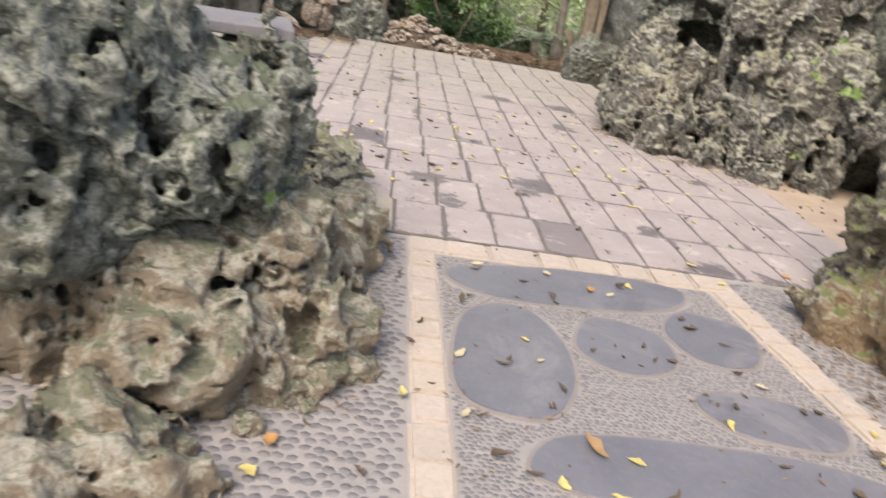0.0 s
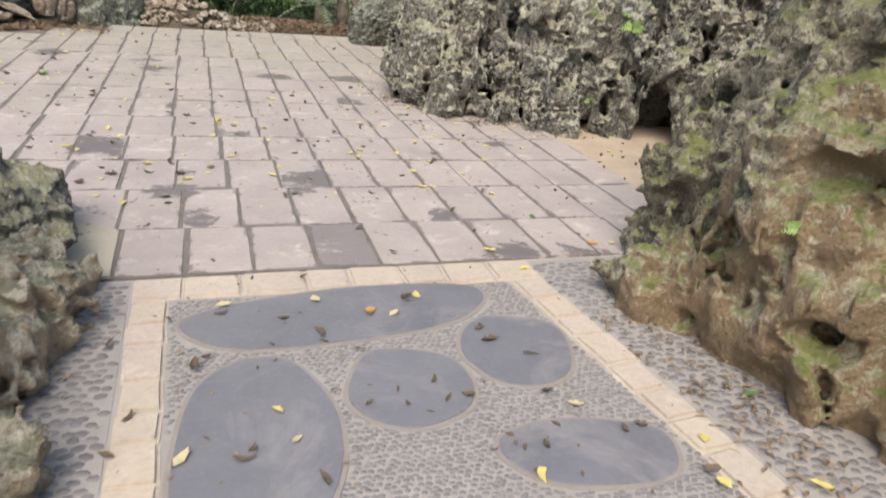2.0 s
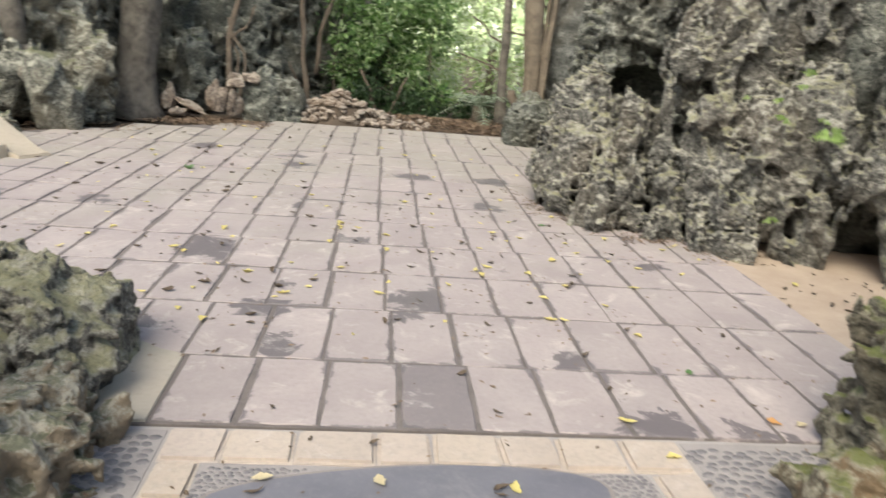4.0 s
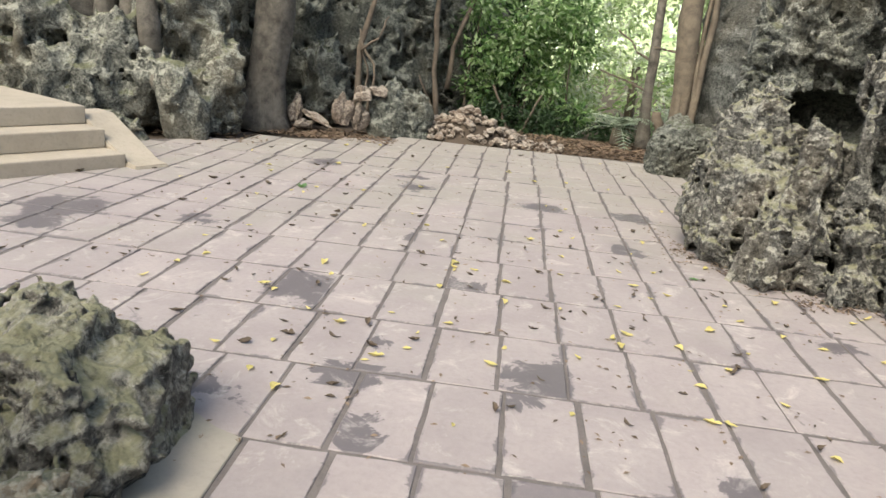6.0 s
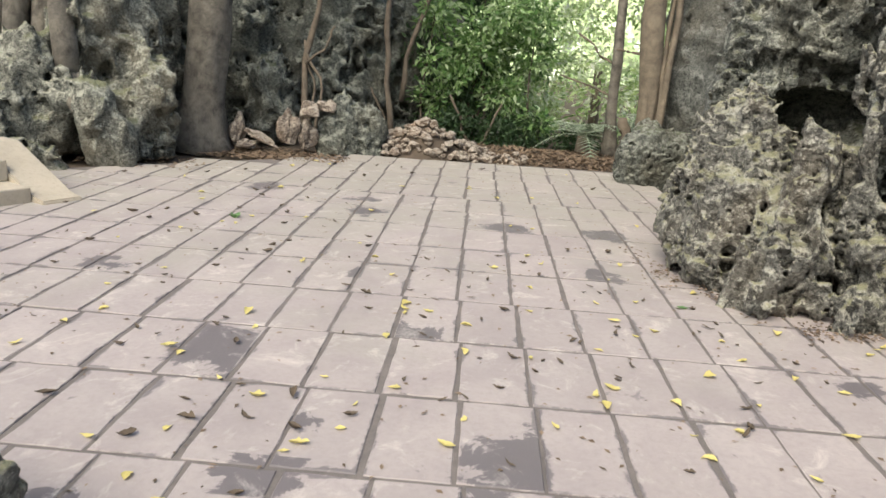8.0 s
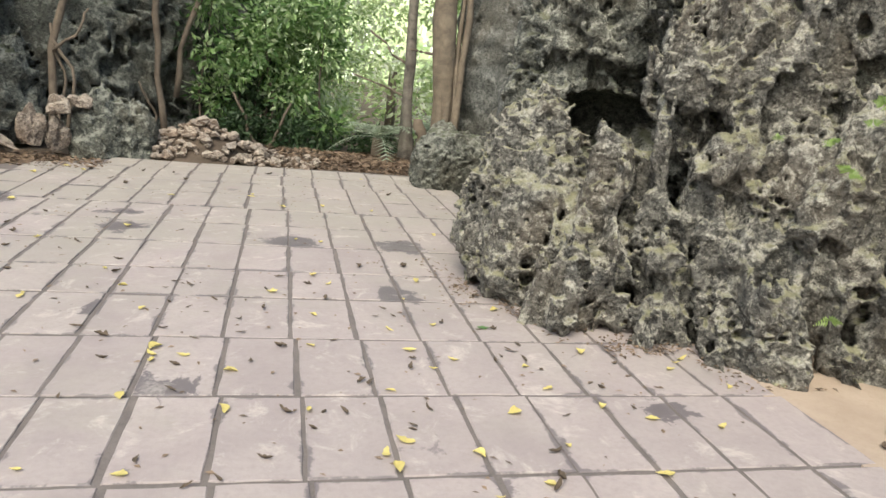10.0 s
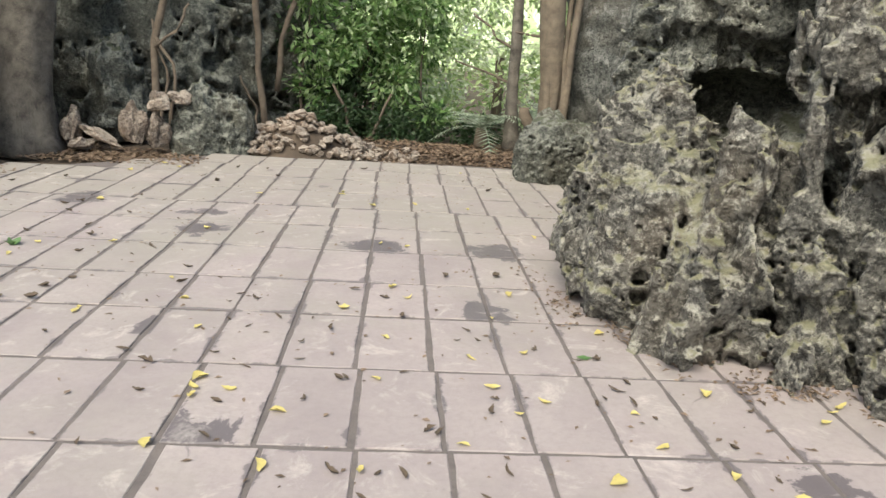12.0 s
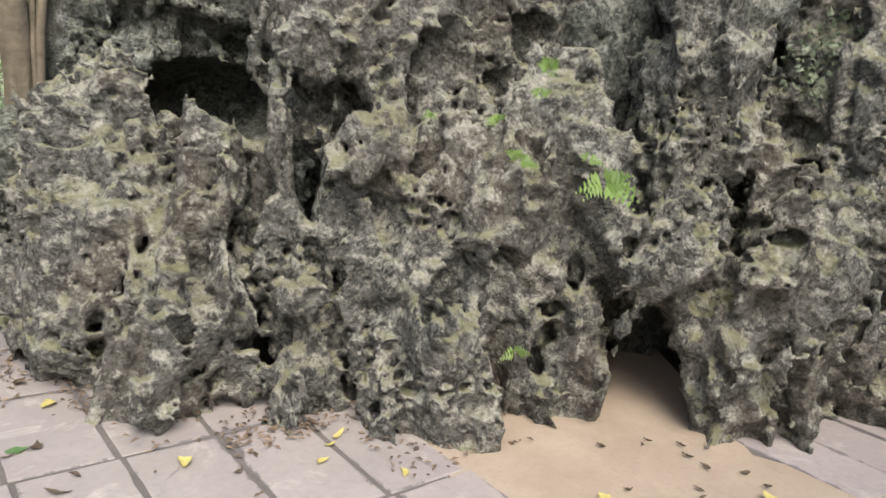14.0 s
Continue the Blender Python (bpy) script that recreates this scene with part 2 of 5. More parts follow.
M_BENCH = plain_material("grey_slab", (0.20, 0.19, 0.20), (0.27, 0.255, 0.26), 4.0, 0.7, 0.003)
M_BARK = plain_material("grey_bark", (0.05, 0.046, 0.038), (0.21, 0.19, 0.16), 7.0, 0.9, 0.05, (0.34, 0.32, 0.25), (0.36, 0.33, 0.26))
M_ROOT = plain_material("tan_root", (0.10, 0.082, 0.06), (0.235, 0.195, 0.14), 6.0, 0.9, 0.012)
M_TWIG = plain_material("dark_twig", (0.06, 0.048, 0.036), (0.11, 0.085, 0.062), 9.0, 0.9, 0.006)
M_VINE = plain_material("brown_vine", (0.10, 0.08, 0.06), (0.19, 0.155, 0.115), 8.0, 0.9, 0.01)


def island_material(name, colours, rough=0.6, translucent=0.0):
    m, nt, b = mat(name, rough)
    r = nt.nodes.new("ShaderNodeNewGeometry").outputs["Random Per Island"]
    n = len(colours)
    c = ramp(nt, r, [(i / max(1, n - 1), col) for i, col in enumerate(colours)])
    c = mixc(nt, ramp(nt, noise_tex(nt, where(nt), 40.0, 4, 0.6), [(0.4, 0.0), (0.7, 0.5)]), c, mixc(nt, 0.4, c, 0.0), "MIX")
    link(nt, c, b.inputs["Base Color"])
    if translucent:
        out = nt.nodes["Material Output"]
        t = nt.nodes.new("ShaderNodeBsdfTranslucent")
        link(nt, c, t.inputs["Color"])
        mx = nt.nodes.new("ShaderNodeMixShader")
        mx.inputs[0].default_value = translucent
        link(nt, b.outputs[0], mx.inputs[1])
        link(nt, t.outputs[0], mx.inputs[2])
        link(nt, mx.outputs[0], out.inputs["Surface"])
    return m


M_PEBBLE = island_material("slate_pebble", [(0.185, 0.178, 0.182), (0.215, 0.205, 0.208), (0.25, 0.236, 0.232), (0.20, 0.192, 0.198)], 0.7)
# bush leaves in three copies, sunlight and shade painted into the colour
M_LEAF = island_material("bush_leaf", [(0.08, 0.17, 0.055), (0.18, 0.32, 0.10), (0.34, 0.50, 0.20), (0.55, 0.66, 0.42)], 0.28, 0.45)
M_LEAF_LIT = island_material("sunlit_leaf", [(0.22, 0.36, 0.12), (0.46, 0.60, 0.26), (0.66, 0.76, 0.46), (0.82, 0.86, 0.74)], 0.28, 0.5)
M_LEAF_SHADED = island_material("shade_leaf", [(0.022, 0.05, 0.02), (0.045, 0.09, 0.035), (0.065, 0.115, 0.045)], 0.45, 0.3)
M_CYCAD = island_material("cycad_leaf", [(0.30, 0.38, 0.28), (0.42, 0.48, 0.38), (0.20, 0.28, 0.16)], 0.35, 0.2)
M_FERN = island_material("fern_leaf", [(0.29, 0.44, 0.12), (0.38, 0.54, 0.18), (0.46, 0.60, 0.27)], 0.45, 0.35)
M_CREEPER = island_material("creeper_leaf", [(0.16, 0.20, 0.13), (0.26, 0.30, 0.20), (0.10, 0.14, 0.08)], 0.4, 0.2)
M_YELLOW = island_material("yellow_leaf", [(0.66, 0.50, 0.07), (0.74, 0.62, 0.13), (0.66, 0.58, 0.24), (0.60, 0.52, 0.10)], 0.6, 0.15)
M_PALE = island_material("pale_leaf", [(0.68, 0.62, 0.40), (0.60, 0.50, 0.30)], 0.6, 0.1)
M_ORANGE = island_material("orange_leaf", [(0.60, 0.33, 0.09), (0.50, 0.27, 0.12)], 0.65, 0.1)
M_DEAD = island_material("dead_leaf", [(0.055, 0.042, 0.032), (0.10, 0.075, 0.05), (0.16, 0.115, 0.075)], 0.75)
M_HUSK = island_material("husk_leaf", [(0.30, 0.19, 0.09), (0.36, 0.24, 0.12)], 0.7)
M_GREENLEAF = island_material("green_leaf", [(0.10, 0.22, 0.08), (0.16, 0.28, 0.10)], 0.5, 0.2)
M_LITTER = island_material("litter", [(0.10, 0.07, 0.045), (0.20, 0.14, 0.09), (0.30, 0.22, 0.15), (0.14, 0.10, 0.07)], 0.8)


# ---- mesh helpers ----
def mesh_of(name, verts, faces, material, smooth=False):
    me = bpy.data.meshes.new(name)
    me.from_pydata([tuple(v) for v in verts] if not isinstance(verts, np.ndarray) else verts.tolist(), [], faces if not isinstance(faces, np.ndarray) else faces.tolist())
    me.materials.append(material)
    if smooth:
        me.shade_smooth()
    me.update()
    return me


def part(name, bm, material, parent, label=""):
    me = bpy.data.meshes.new(name)
    bm.to_mesh(me)
    bm.free()
    me.materials.append(material)
    ob = new(name, me)
    ob.parent = parent
    if label:
        ob["label"] = label
    return ob


def bm_box(x0, x1, y0, y1, z0, z1, bevel=0.0, segs=1):
    bm = bmesh.new()
    bmesh.ops.create_cube(bm, size=1.0, matrix=Matrix.Translation(((x0 + x1) / 2, (y0 + y1) / 2, (z0 + z1) / 2)) @ Matrix.Diagonal((x1 - x0, y1 - y0, z1 - z0, 1)))
    if bevel:
        bmesh.ops.bevel(bm, geom=bm.edges[:], offset=bevel, segments=segs, affect="EDGES", profile=0.5)
    return bm


def bm_prism(poly, z0, z1, bevel=0.0):
    bm = bmesh.new()
    f = bm.faces.new([bm.verts.new((x, y, z0)) for x, y in poly])
    bmesh.ops.recalc_face_normals(bm, faces=[f])
    up = bmesh.ops.extrude_face_region(bm, geom=[f])
    bmesh.ops.translate(bm, vec=(0, 0, z1 - z0), verts=[v for v in up["geom"] if isinstance(v, bmesh.types.BMVert)])
    bmesh.ops.recalc_face_normals(bm, faces=bm.faces[:])
    if bevel:
        bmesh.ops.bevel(bm, geom=[e for e in bm.edges if all(v.co.z > (z0 + z1) / 2 for v in e.verts)], offset=bevel, segments=2, affect="EDGES")
    return bm


# ---- karst rock: a solid of smoothly joined lobes, worn by pits and hollows ----
RNG = np.random.default_rng(7)
LATTICE = RNG.random((32, 32, 32)).astype(np.float32)
SCATTER = (0.22 + 0.56 * RNG.random((32, 32, 32, 3))).astype(np.float32)


def vnoise(p):
    i = np.floor(p).astype(np.int32)
    f = (p - i).astype(np.float32)
    f = f * f * (3 - 2 * f)
    i0, i1 = i & 31, (i + 1) & 31
    out = 0
    for cx, (ix, wx) in enumerate(((i0[:, 0], 1 - f[:, 0]), (i1[:, 0], f[:, 0]))):
        for iy, wy in ((i0[:, 1], 1 - f[:, 1]), (i1[:, 1], f[:, 1])):
            w = wx * wy
            out = out + w * ((1 - f[:, 2]) * LATTICE[ix, iy, i0[:, 2]] + f[:, 2] * LATTICE[ix, iy, i1[:, 2]])
    return out - 0.5


def cells(p):
    """Distance to the nearest scattered point."""
    base = np.floor(p - 0.5).astype(np.int32)
    best = np.full(len(p), 9.0, np.float32)
    for dx in (0, 1):
        for dy in (0, 1):
            for dz in (0, 1):
                c = base + np.array((dx, dy, dz), np.int32)
                q = c & 31
                d = (c + SCATTER[q[:, 0], q[:, 1], q[:, 2]] - p).astype(np.float32)
                best = np.minimum(best, (d * d).sum(1))
    return np.sqrt(best)


def lobes_field(P, lobes, blend):
    out = None
    for x, y, z, a, b, c in lobes:
        q = (P - np.array((x, y, z), np.float32)) / np.array((a, b, c), np.float32)
        k0 = np.sqrt((q * q).sum(-1)) + 1e-6
        g = q / np.array((a, b, c), np.float32)
        k1 = np.sqrt((g * g).sum(-1)) + 1e-6
        d = k0 * (k0 - 1) / k1
        if out is None:
            out = d
        else:
            h = np.clip(0.5 + 0.5 * (out - d) / blend, 0, 1)
            out = out * (1 - h) + d * h - blend * h * (1 - h)
    return out


def karst(name, lobes, hollows, material, cell, seed, rough=1.0, pits=1.0, blend=0.12, label="", category="rock", floor=-0.06, top=None, kind="", bulk=1.0, flute=0.0):
    pad = 0.26 * max(1.0, rough)
    L = np.array(lobes, np.float32)
    lo = (L[:, :3] - L[:, 3:]).min(0) - pad
    hi = (L[:, :3] + L[:, 3:]).max(0) + pad
    lo[2] = floor
    if top:
        hi[2] = min(hi[2], top)
    n = np.ceil((hi - lo) / cell).astype(int) + 1
    step = 5
    m = n // step + 2
    ax = [lo[i] + np.arange(m[i], dtype=np.float32) * cell * step for i in range(3)]
    coarse = lobes_field(np.stack(np.meshgrid(*ax, indexing="ij"), -1), lobes, blend).astype(np.float32)
    F = coarse
    for a in range(3):
        t = np.arange(n[a]) / step
        i = np.floor(t).astype(int)
        w = (t - i).astype(np.float32)
        shape = [1, 1, 1]
        shape[a] = len(w)
        w = w.reshape(shape)
        F = np.take(F, i, a) * (1 - w) + np.take(F, i + 1, a) * w
    near = np.abs(F) < 0.28 * max(1.0, rough)
    idx = np.argwhere(near)
    p = (lo + idx * cell).astype(np.float32)
    s = p + np.float32(seed * 3.7)
    warp = np.stack([vnoise(s * 3.1 + k * 11.3) for k in range(3)], 1)
    fine = np.stack([vnoise(s * 13.0 + k * 7.7) for k in range(3)], 1)
    s2 = s + 0.16 * warp
    tall = np.array((1.0, 1.0, 0.6), np.float32)
    d = F[near]
    d = d + rough * (0.16 * bulk * vnoise(s2 * 2.1) + 0.20 * bulk * vnoise(s2 * 4.9 * tall) + 0.20 * (0.4 + 0.6 * bulk) * vnoise(s2 * 9.5 * tall))
    if flute:
        # upright ribs worn by running water
        rib = 0.6 - 3.0 * np.abs(vnoise((s + 0.10 * warp + 0.02 * fine) * np.array((7.5, 7.5, 2.2), np.float32) + 3))
        d = d - flute * (0.10 * rib - 0.032)
    crest = 0.6 - 3.0 * np.abs(vnoise(s2 * 6.3 * tall + 5))
    d = d - rough * 0.11 * crest
    crest = 0.6 - 3.0 * np.abs(vnoise((s2 + 0.03 * fine) * 13.0 + 9))
    d = d - rough * 0.065 * crest
    cleft = np.abs(vnoise(s2 * np.array((2.6, 2.6, 1.1), np.float32) + 21))
    d = d + rough * 0.10 * np.clip(1 - cleft / 0.05, 0, 1)
    if cell < 0.03:
        crest = 0.6 - 3.0 * np.abs(vnoise((s + 0.02 * fine) * 27.0))
        d = d - rough * 0.034 * crest + rough * (0.08 * vnoise(s2 * 20.0) + (0.03 * vnoise(s * 45.0) if cell < 0.02 else 0))
    s3 = s2 + 0.075 * fine
    big = cells(s3 * np.array((4.0, 4.0, 2.7), np.float32)) / 3.6
    d = np.maximum(d, pits * (0.045 + 0.26 * vnoise(s * 1.9)) - big)
    s3 = s2 + 0.05 * fine
    mid = cells(s3 * np.array((9.0, 9.0, 7.0), np.float32)) / 8.3
    d = np.maximum(d, pits * (0.015 + 0.12 * vnoise(s * 3.3)) - mid)
    if cell < 0.025:
        small = cells((s2 + 0.02 * fine) * 19.0) / 19.0
        d = np.maximum(d, pits * (0.010 + 0.045 * vnoise(s * 5.1)) - small)
    for x, y, z, a, b, c in hollows:
        q = (p - np.array((x, y, z), np.float32)) / np.array((a, b, c), np.float32)
        d = np.maximum(d, (1 - np.sqrt((q * q).sum(1))) * min(a, b, c) + 0.05 * min(1.0, 6 * min(a, b, c)) * warp[:, 0] + 0.03 * fine[:, 1])
    F = F.copy()
    F[near] = d
    far_in = (~near) & (F < 0)
    if hollows:
        j = np.argwhere(far_in)
        if len(j):
            pj = lo + j * cell
            v = F[far_in]
            for x, y, z, a, b, c in hollows:
                q = (pj - np.array((x, y, z))) / np.array((a, b, c))
                v = np.maximum(v, (1 - np.sqrt((q * q).sum(1))) * min(a, b, c))
            F[far_in] = v
    for a in range(3):
        for e in (0, -1):
            sl = [slice(None)] * 3
            sl[a] = e
            F[tuple(sl)] = np.maximum(F[tuple(sl)], cell * 0.5)
    S = F < 0
    cnt = sum(S[i:S.shape[0] - 1 + i, j:S.shape[1] - 1 + j, k:S.shape[2] - 1 + k].astype(np.int8) for i in (0, 1) for j in (0, 1) for k in (0, 1))
    act = np.argwhere((cnt > 0) & (cnt < 8))
    corner = {(i, j, k): F[act[:, 0] + i, act[:, 1] + j, act[:, 2] + k] for i in (0, 1) for j in (0, 1) for k in (0, 1)}
    acc, num = np.zeros((len(act), 3), np.float32), np.zeros(len(act), np.float32)
    for a in range(3):
        for u in (0, 1):
            for w in (0, 1):
                c0 = [u, w]
                c0.insert(a, 0)
                c1 = [u, w]
                c1.insert(a, 1)
                fa, fb = corner[tuple(c0)], corner[tuple(c1)]
                cross = (fa < 0) != (fb < 0)
                t = np.where(cross, fa / np.where(cross, fa - fb, 1), 0)
                q = np.zeros((len(act), 3), np.float32) + np.array(c0, np.float32)
                q[:, a] = t
                acc += q * cross[:, None]
                num += cross
    verts = lo + (act + acc / num[:, None]) * cell
    index = np.full(tuple(x - 1 for x in F.shape), -1, np.int32)
    index[act[:, 0], act[:, 1], act[:, 2]] = np.arange(len(act))
    quads = []
    for a in range(3):
        b, c = (a + 1) % 3, (a + 2) % 3
        s0 = [slice(None)] * 3
        s0[a] = slice(0, -1)
        s1 = [slice(None)] * 3
        s1[a] = slice(1, None)
        A, B = S[tuple(s0)], S[tuple(s1)]
        e = np.argwhere(A != B)
        e = e[(e[:, b] > 0) & (e[:, c] > 0) & (e[:, b] < F.shape[b] - 1) & (e[:, c] < F.shape[c] - 1)]
        inside = A[e[:, 0], e[:, 1], e[:, 2]]
        q = []
        for ob, oc in ((-1, -1), (0, -1), (0, 0), (-1, 0)):
            t = e.copy()
            t[:, b] += ob
            t[:, c] += oc
            q.append(index[t[:, 0], t[:, 1], t[:, 2]])
        q = np.stack(q, 1)
        q[~inside] = q[~inside][:, ::-1]
        quads.append(q)
    quads = np.concatenate(quads)
    quads = quads[(quads >= 0).all(1)]
    # keep the one connected body
    root = np.arange(len(verts))
    for _ in range(60):
        low = root[quads].min(1)
        before = root.copy()
        for k in range(4):
            np.minimum.at(root, quads[:, k], low)
        root = root[root]
        if (root == before).all():
            break
    main = np.bincount(root).argmax()
    quads = quads[root[quads[:, 0]] == main]
    used, quads = np.unique(quads, return_inverse=True)
    verts, quads = verts[used], quads.reshape(-1, 4)
    me = bpy.data.meshes.new(name)
    me.vertices.add(len(verts))
    me.vertices.foreach_set("co", verts.astype(np.float32).ravel())
    me.loops.add(len(quads) * 4)
    me.loops.foreach_set("vertex_index", quads.astype(np.int32).ravel())
    me.polygons.add(len(quads))
    me.polygons.foreach_set("loop_start", np.arange(0, len(quads) * 4, 4, dtype=np.int32))
    me.update(calc_edges=True)
    me.validate()
    me.shade_smooth()
    me.materials.append(material)
    return tagged(new(name, me), label, category, kind=kind)


# ---- ground ----
def ground():
    bm = bmesh.new()
    bmesh.ops.create_circle(bm, cap_ends=True, radius=600, segments=48, matrix=Matrix.Translation((0, 0, -0.06)))
    ob = new("ground", bpy.data.meshes.new("ground"))
    bm.to_mesh(ob.data)
    bm.free()
    ob.data.materials.append(M_SOIL)
    tagged(ob, "brown forest soil under the trees and rocks", "ground", kind="structure")


ground()

ROW0, WIDE = 4.06, 0.317
ROWS = (4.09, 4.65, 5.275, 5.875, 6.48, 7.10, 7.70, 8.22, 8.85, 9.47, 10.08, 10.70, 11.32, 11.93, 12.52)


def on_plaza(x, y):
    """Whether the paved court reaches the point."""
    if y < ROW0 or x < -5.2:
        return False
    far = 12.55 if x > 0.0 else 12.55 + x * 0.88
    if y > far:
        return False
    right = 3.72 if y < 6.9 else 3.4
    return x < right


# ---- the rocks round the court ----
# the boulder by the court, the upright ribs before it, the mass behind and the arch at the end
KNOLL = [(3.17, 8.12, 0.36, 0.46, 0.58, 0.66), (3.42, 8.95, 0.30, 0.46, 0.60, 0.60), (3.14, 8.16, 0.90, 0.17, 0.22, 0.33), (2.98, 7.98, 0.72, 0.16, 0.18, 0.32)]
RIBS = [(3.20, 7.36, 0.14, 0.24, 0.20, 0.44), (3.32, 7.46, 0.54, 0.12, 0.14, 0.44), (3.58, 7.36, 0.52, 0.12, 0.14, 0.50), (3.42, 7.70, 0.28, 0.30, 0.24, 0.50),
        (3.60, 7.16, 0.18, 0.19, 0.15, 0.42), (3.88, 7.00, 0.42, 0.13, 0.15, 0.58), (3.93, 6.72, 0.14, 0.15, 0.14, 0.36), (4.00, 7.20, 0.55, 0.36, 0.34, 0.62),
        (4.22, 6.78, 0.62, 0.20, 0.18, 0.48), (4.45, 6.60, 0.16, 0.18, 0.13, 0.42), (4.50, 6.80, 0.80, 0.30, 0.26, 0.62), (4.30, 7.10, 1.02, 0.42, 0.28, 0.20)]
MASS = [(4.14, 7.72, 1.62, 0.36, 0.30, 0.46), (3.86, 7.50, 1.36, 0.26, 0.22, 0.34), (4.05, 7.46, 1.78, 0.30, 0.24, 0.36), (4.42, 7.28, 1.95, 0.36, 0.26, 0.55), (4.20, 7.28, 1.30, 0.34, 0.22, 0.40), (4.62, 7.45, 1.50, 0.52, 0.46, 1.00)]
REAR = [(3.60, 8.98, 1.30, 0.40, 0.40, 0.95), (3.86, 8.72, 1.66, 0.36, 0.34, 0.50), (4.25, 8.60, 1.90, 0.44, 0.34, 0.60), (4.25, 8.80, 0.70, 0.55, 0.40, 0.80),
        (3.55, 8.80, 1.95, 0.30, 0.30, 0.50), (4.10, 8.20, 2.00, 0.34, 0.30, 0.40)]
REAR_CAVE = [(3.80, 8.60, 1.05, 0.42, 0.75, 0.24), (4.15, 8.40, 1.12, 0.32, 0.55, 0.18)]
ARCH = [(5.00, 6.52, 1.25, 0.24, 0.22, 0.95), (4.80, 6.40, 0.68, 0.32, 0.22, 0.24), (4.95, 6.14, 0.20, 0.18, 0.16, 0.56), (5.14, 6.14, 0.96, 0.07, 0.08, 0.20),
        (5.20, 6.05, 0.35, 0.20, 0.18, 0.62), (5.56, 6.12, 0.85, 0.28, 0.30, 1.20), (6.05, 5.92, 0.90, 0.50, 0.50, 1.30)]
CLEFTS = [(4.69, 6.32, 0.02, 0.145, 0.26, 0.24), (3.48, 7.98, 1.10, 0.21, 0.42, 0.23), (3.72, 8.10, 1.10, 0.16, 0.28, 0.16), (5.32, 6.20, 1.50, 0.05, 0.30, 0.60)]
HOLES = [(3.38, 7.38, 0.61, 0.055, 0.12, 0.12), (3.83, 7.04, 0.77, 0.045, 0.12, 0.09), (3.64, 7.14, 0.54, 0.05, 0.13, 0.13), (4.39, 7.06, 1.30, 0.055, 0.13, 0.075),
         (4.11, 6.75, 0.69, 0.075, 0.10, 0.085), (3.88, 6.99, 0.15, 0.075, 0.13, 0.11), (3.51, 7.12, 0.33, 0.045, 0.12, 0.065), (4.34, 6.55, 0.30, 0.065, 0.14, 0.12),
         (4.82, 6.27, 0.86, 0.075, 0.13, 0.05), (4.50, 6.36, 0.76, 0.05, 0.13, 0.065), (5.25, 6.33, 1.25, 0.05, 0.13, 0.09), (4.52, 7.06, 1.51, 0.11, 0.14, 0.12),
         (5.44, 5.90, 0.77, 0.08, 0.13, 0.045), (5.12, 5.87, 0.48, 0.045, 0.13, 0.10), (3.74, 6.90, 0.42, 0.07, 0.09, 0.08), (5.08, 6.10, 0.82, 0.07, 0.12, 0.045)]
karst("rock_outcrop", KNOLL + RIBS + MASS + ARCH, CLEFTS + HOLES,
      M_ROCK, 0.0175, 1.0, 0.70, 0.9, 0.03, "pitted grey karst outcrop with yellow-green moss beside the court", "rock", top=2.5, bulk=0.80, flute=1.5)
karst("rock_outcrop", REAR, REAR_CAVE, M_ROCK_R, 0.024, 14.0, 0.72, 0.9, 0.04, "craggy karst face standing behind the lower outcrop, shade in its colour", "rock", top=2.7, bulk=0.55, flute=0.9)
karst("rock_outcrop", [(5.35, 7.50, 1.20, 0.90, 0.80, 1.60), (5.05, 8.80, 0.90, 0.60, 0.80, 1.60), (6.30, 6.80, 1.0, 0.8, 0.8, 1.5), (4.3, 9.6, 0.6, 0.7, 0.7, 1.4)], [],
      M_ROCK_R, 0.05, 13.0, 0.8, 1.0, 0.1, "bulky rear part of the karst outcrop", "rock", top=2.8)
karst("boulder", [
    (4.02, 3.30, 0.50, 0.98, 0.86, 1.30), (2.99, 3.50, 0.02, 0.32, 0.30, 0.36), (3.08, 2.90, 0.30, 0.24, 0.52, 0.55), (3.12, 2.98, 0.75, 0.28, 0.42, 0.30),
    (3.32, 3.88, 0.25, 0.28, 0.26, 0.70), (3.98, 3.65, 1.45, 0.48, 0.46, 0.80), (3.50, 2.00, 0.35, 0.52, 0.80, 0.95)],
    [(2.84, 2.80, 0.86, 0.24, 0.15, 0.10), (2.86, 2.60, 0.30, 0.16, 0.13, 0.08), (2.84, 3.22, 0.50, 0.12, 0.14, 0.08), (2.80, 2.95, 0.44, 0.14, 0.16, 0.05), (2.85, 2.35, 0.62, 0.20, 0.12, 0.12)],
    M_ROCK_B, 0.0175, 2.0, 0.66, 0.55, 0.09, "tan and brown eroded limestone boulder topped with green moss", "rock", top=2.2, bulk=0.85, flute=1.3)
karst("boulder", [
    (-0.42, 3.20, 0.62, 0.36, 0.44, 0.34), (-0.24, 3.38, 0.88, 0.20, 0.24, 0.18), (-0.90, 2.80, 0.78, 0.60, 0.80, 0.52), (-0.24, 2.78, 0.74, 0.20, 0.34, 0.20)],
    [(-0.10, 3.08, 0.62, 0.16, 0.10, 0.10)],
    M_ROCK_D, 0.0175, 3.0, 0.62, 1.0, 0.06, "dark green-grey karst boulder overhanging a tan foot", "rock", floor=0.25)
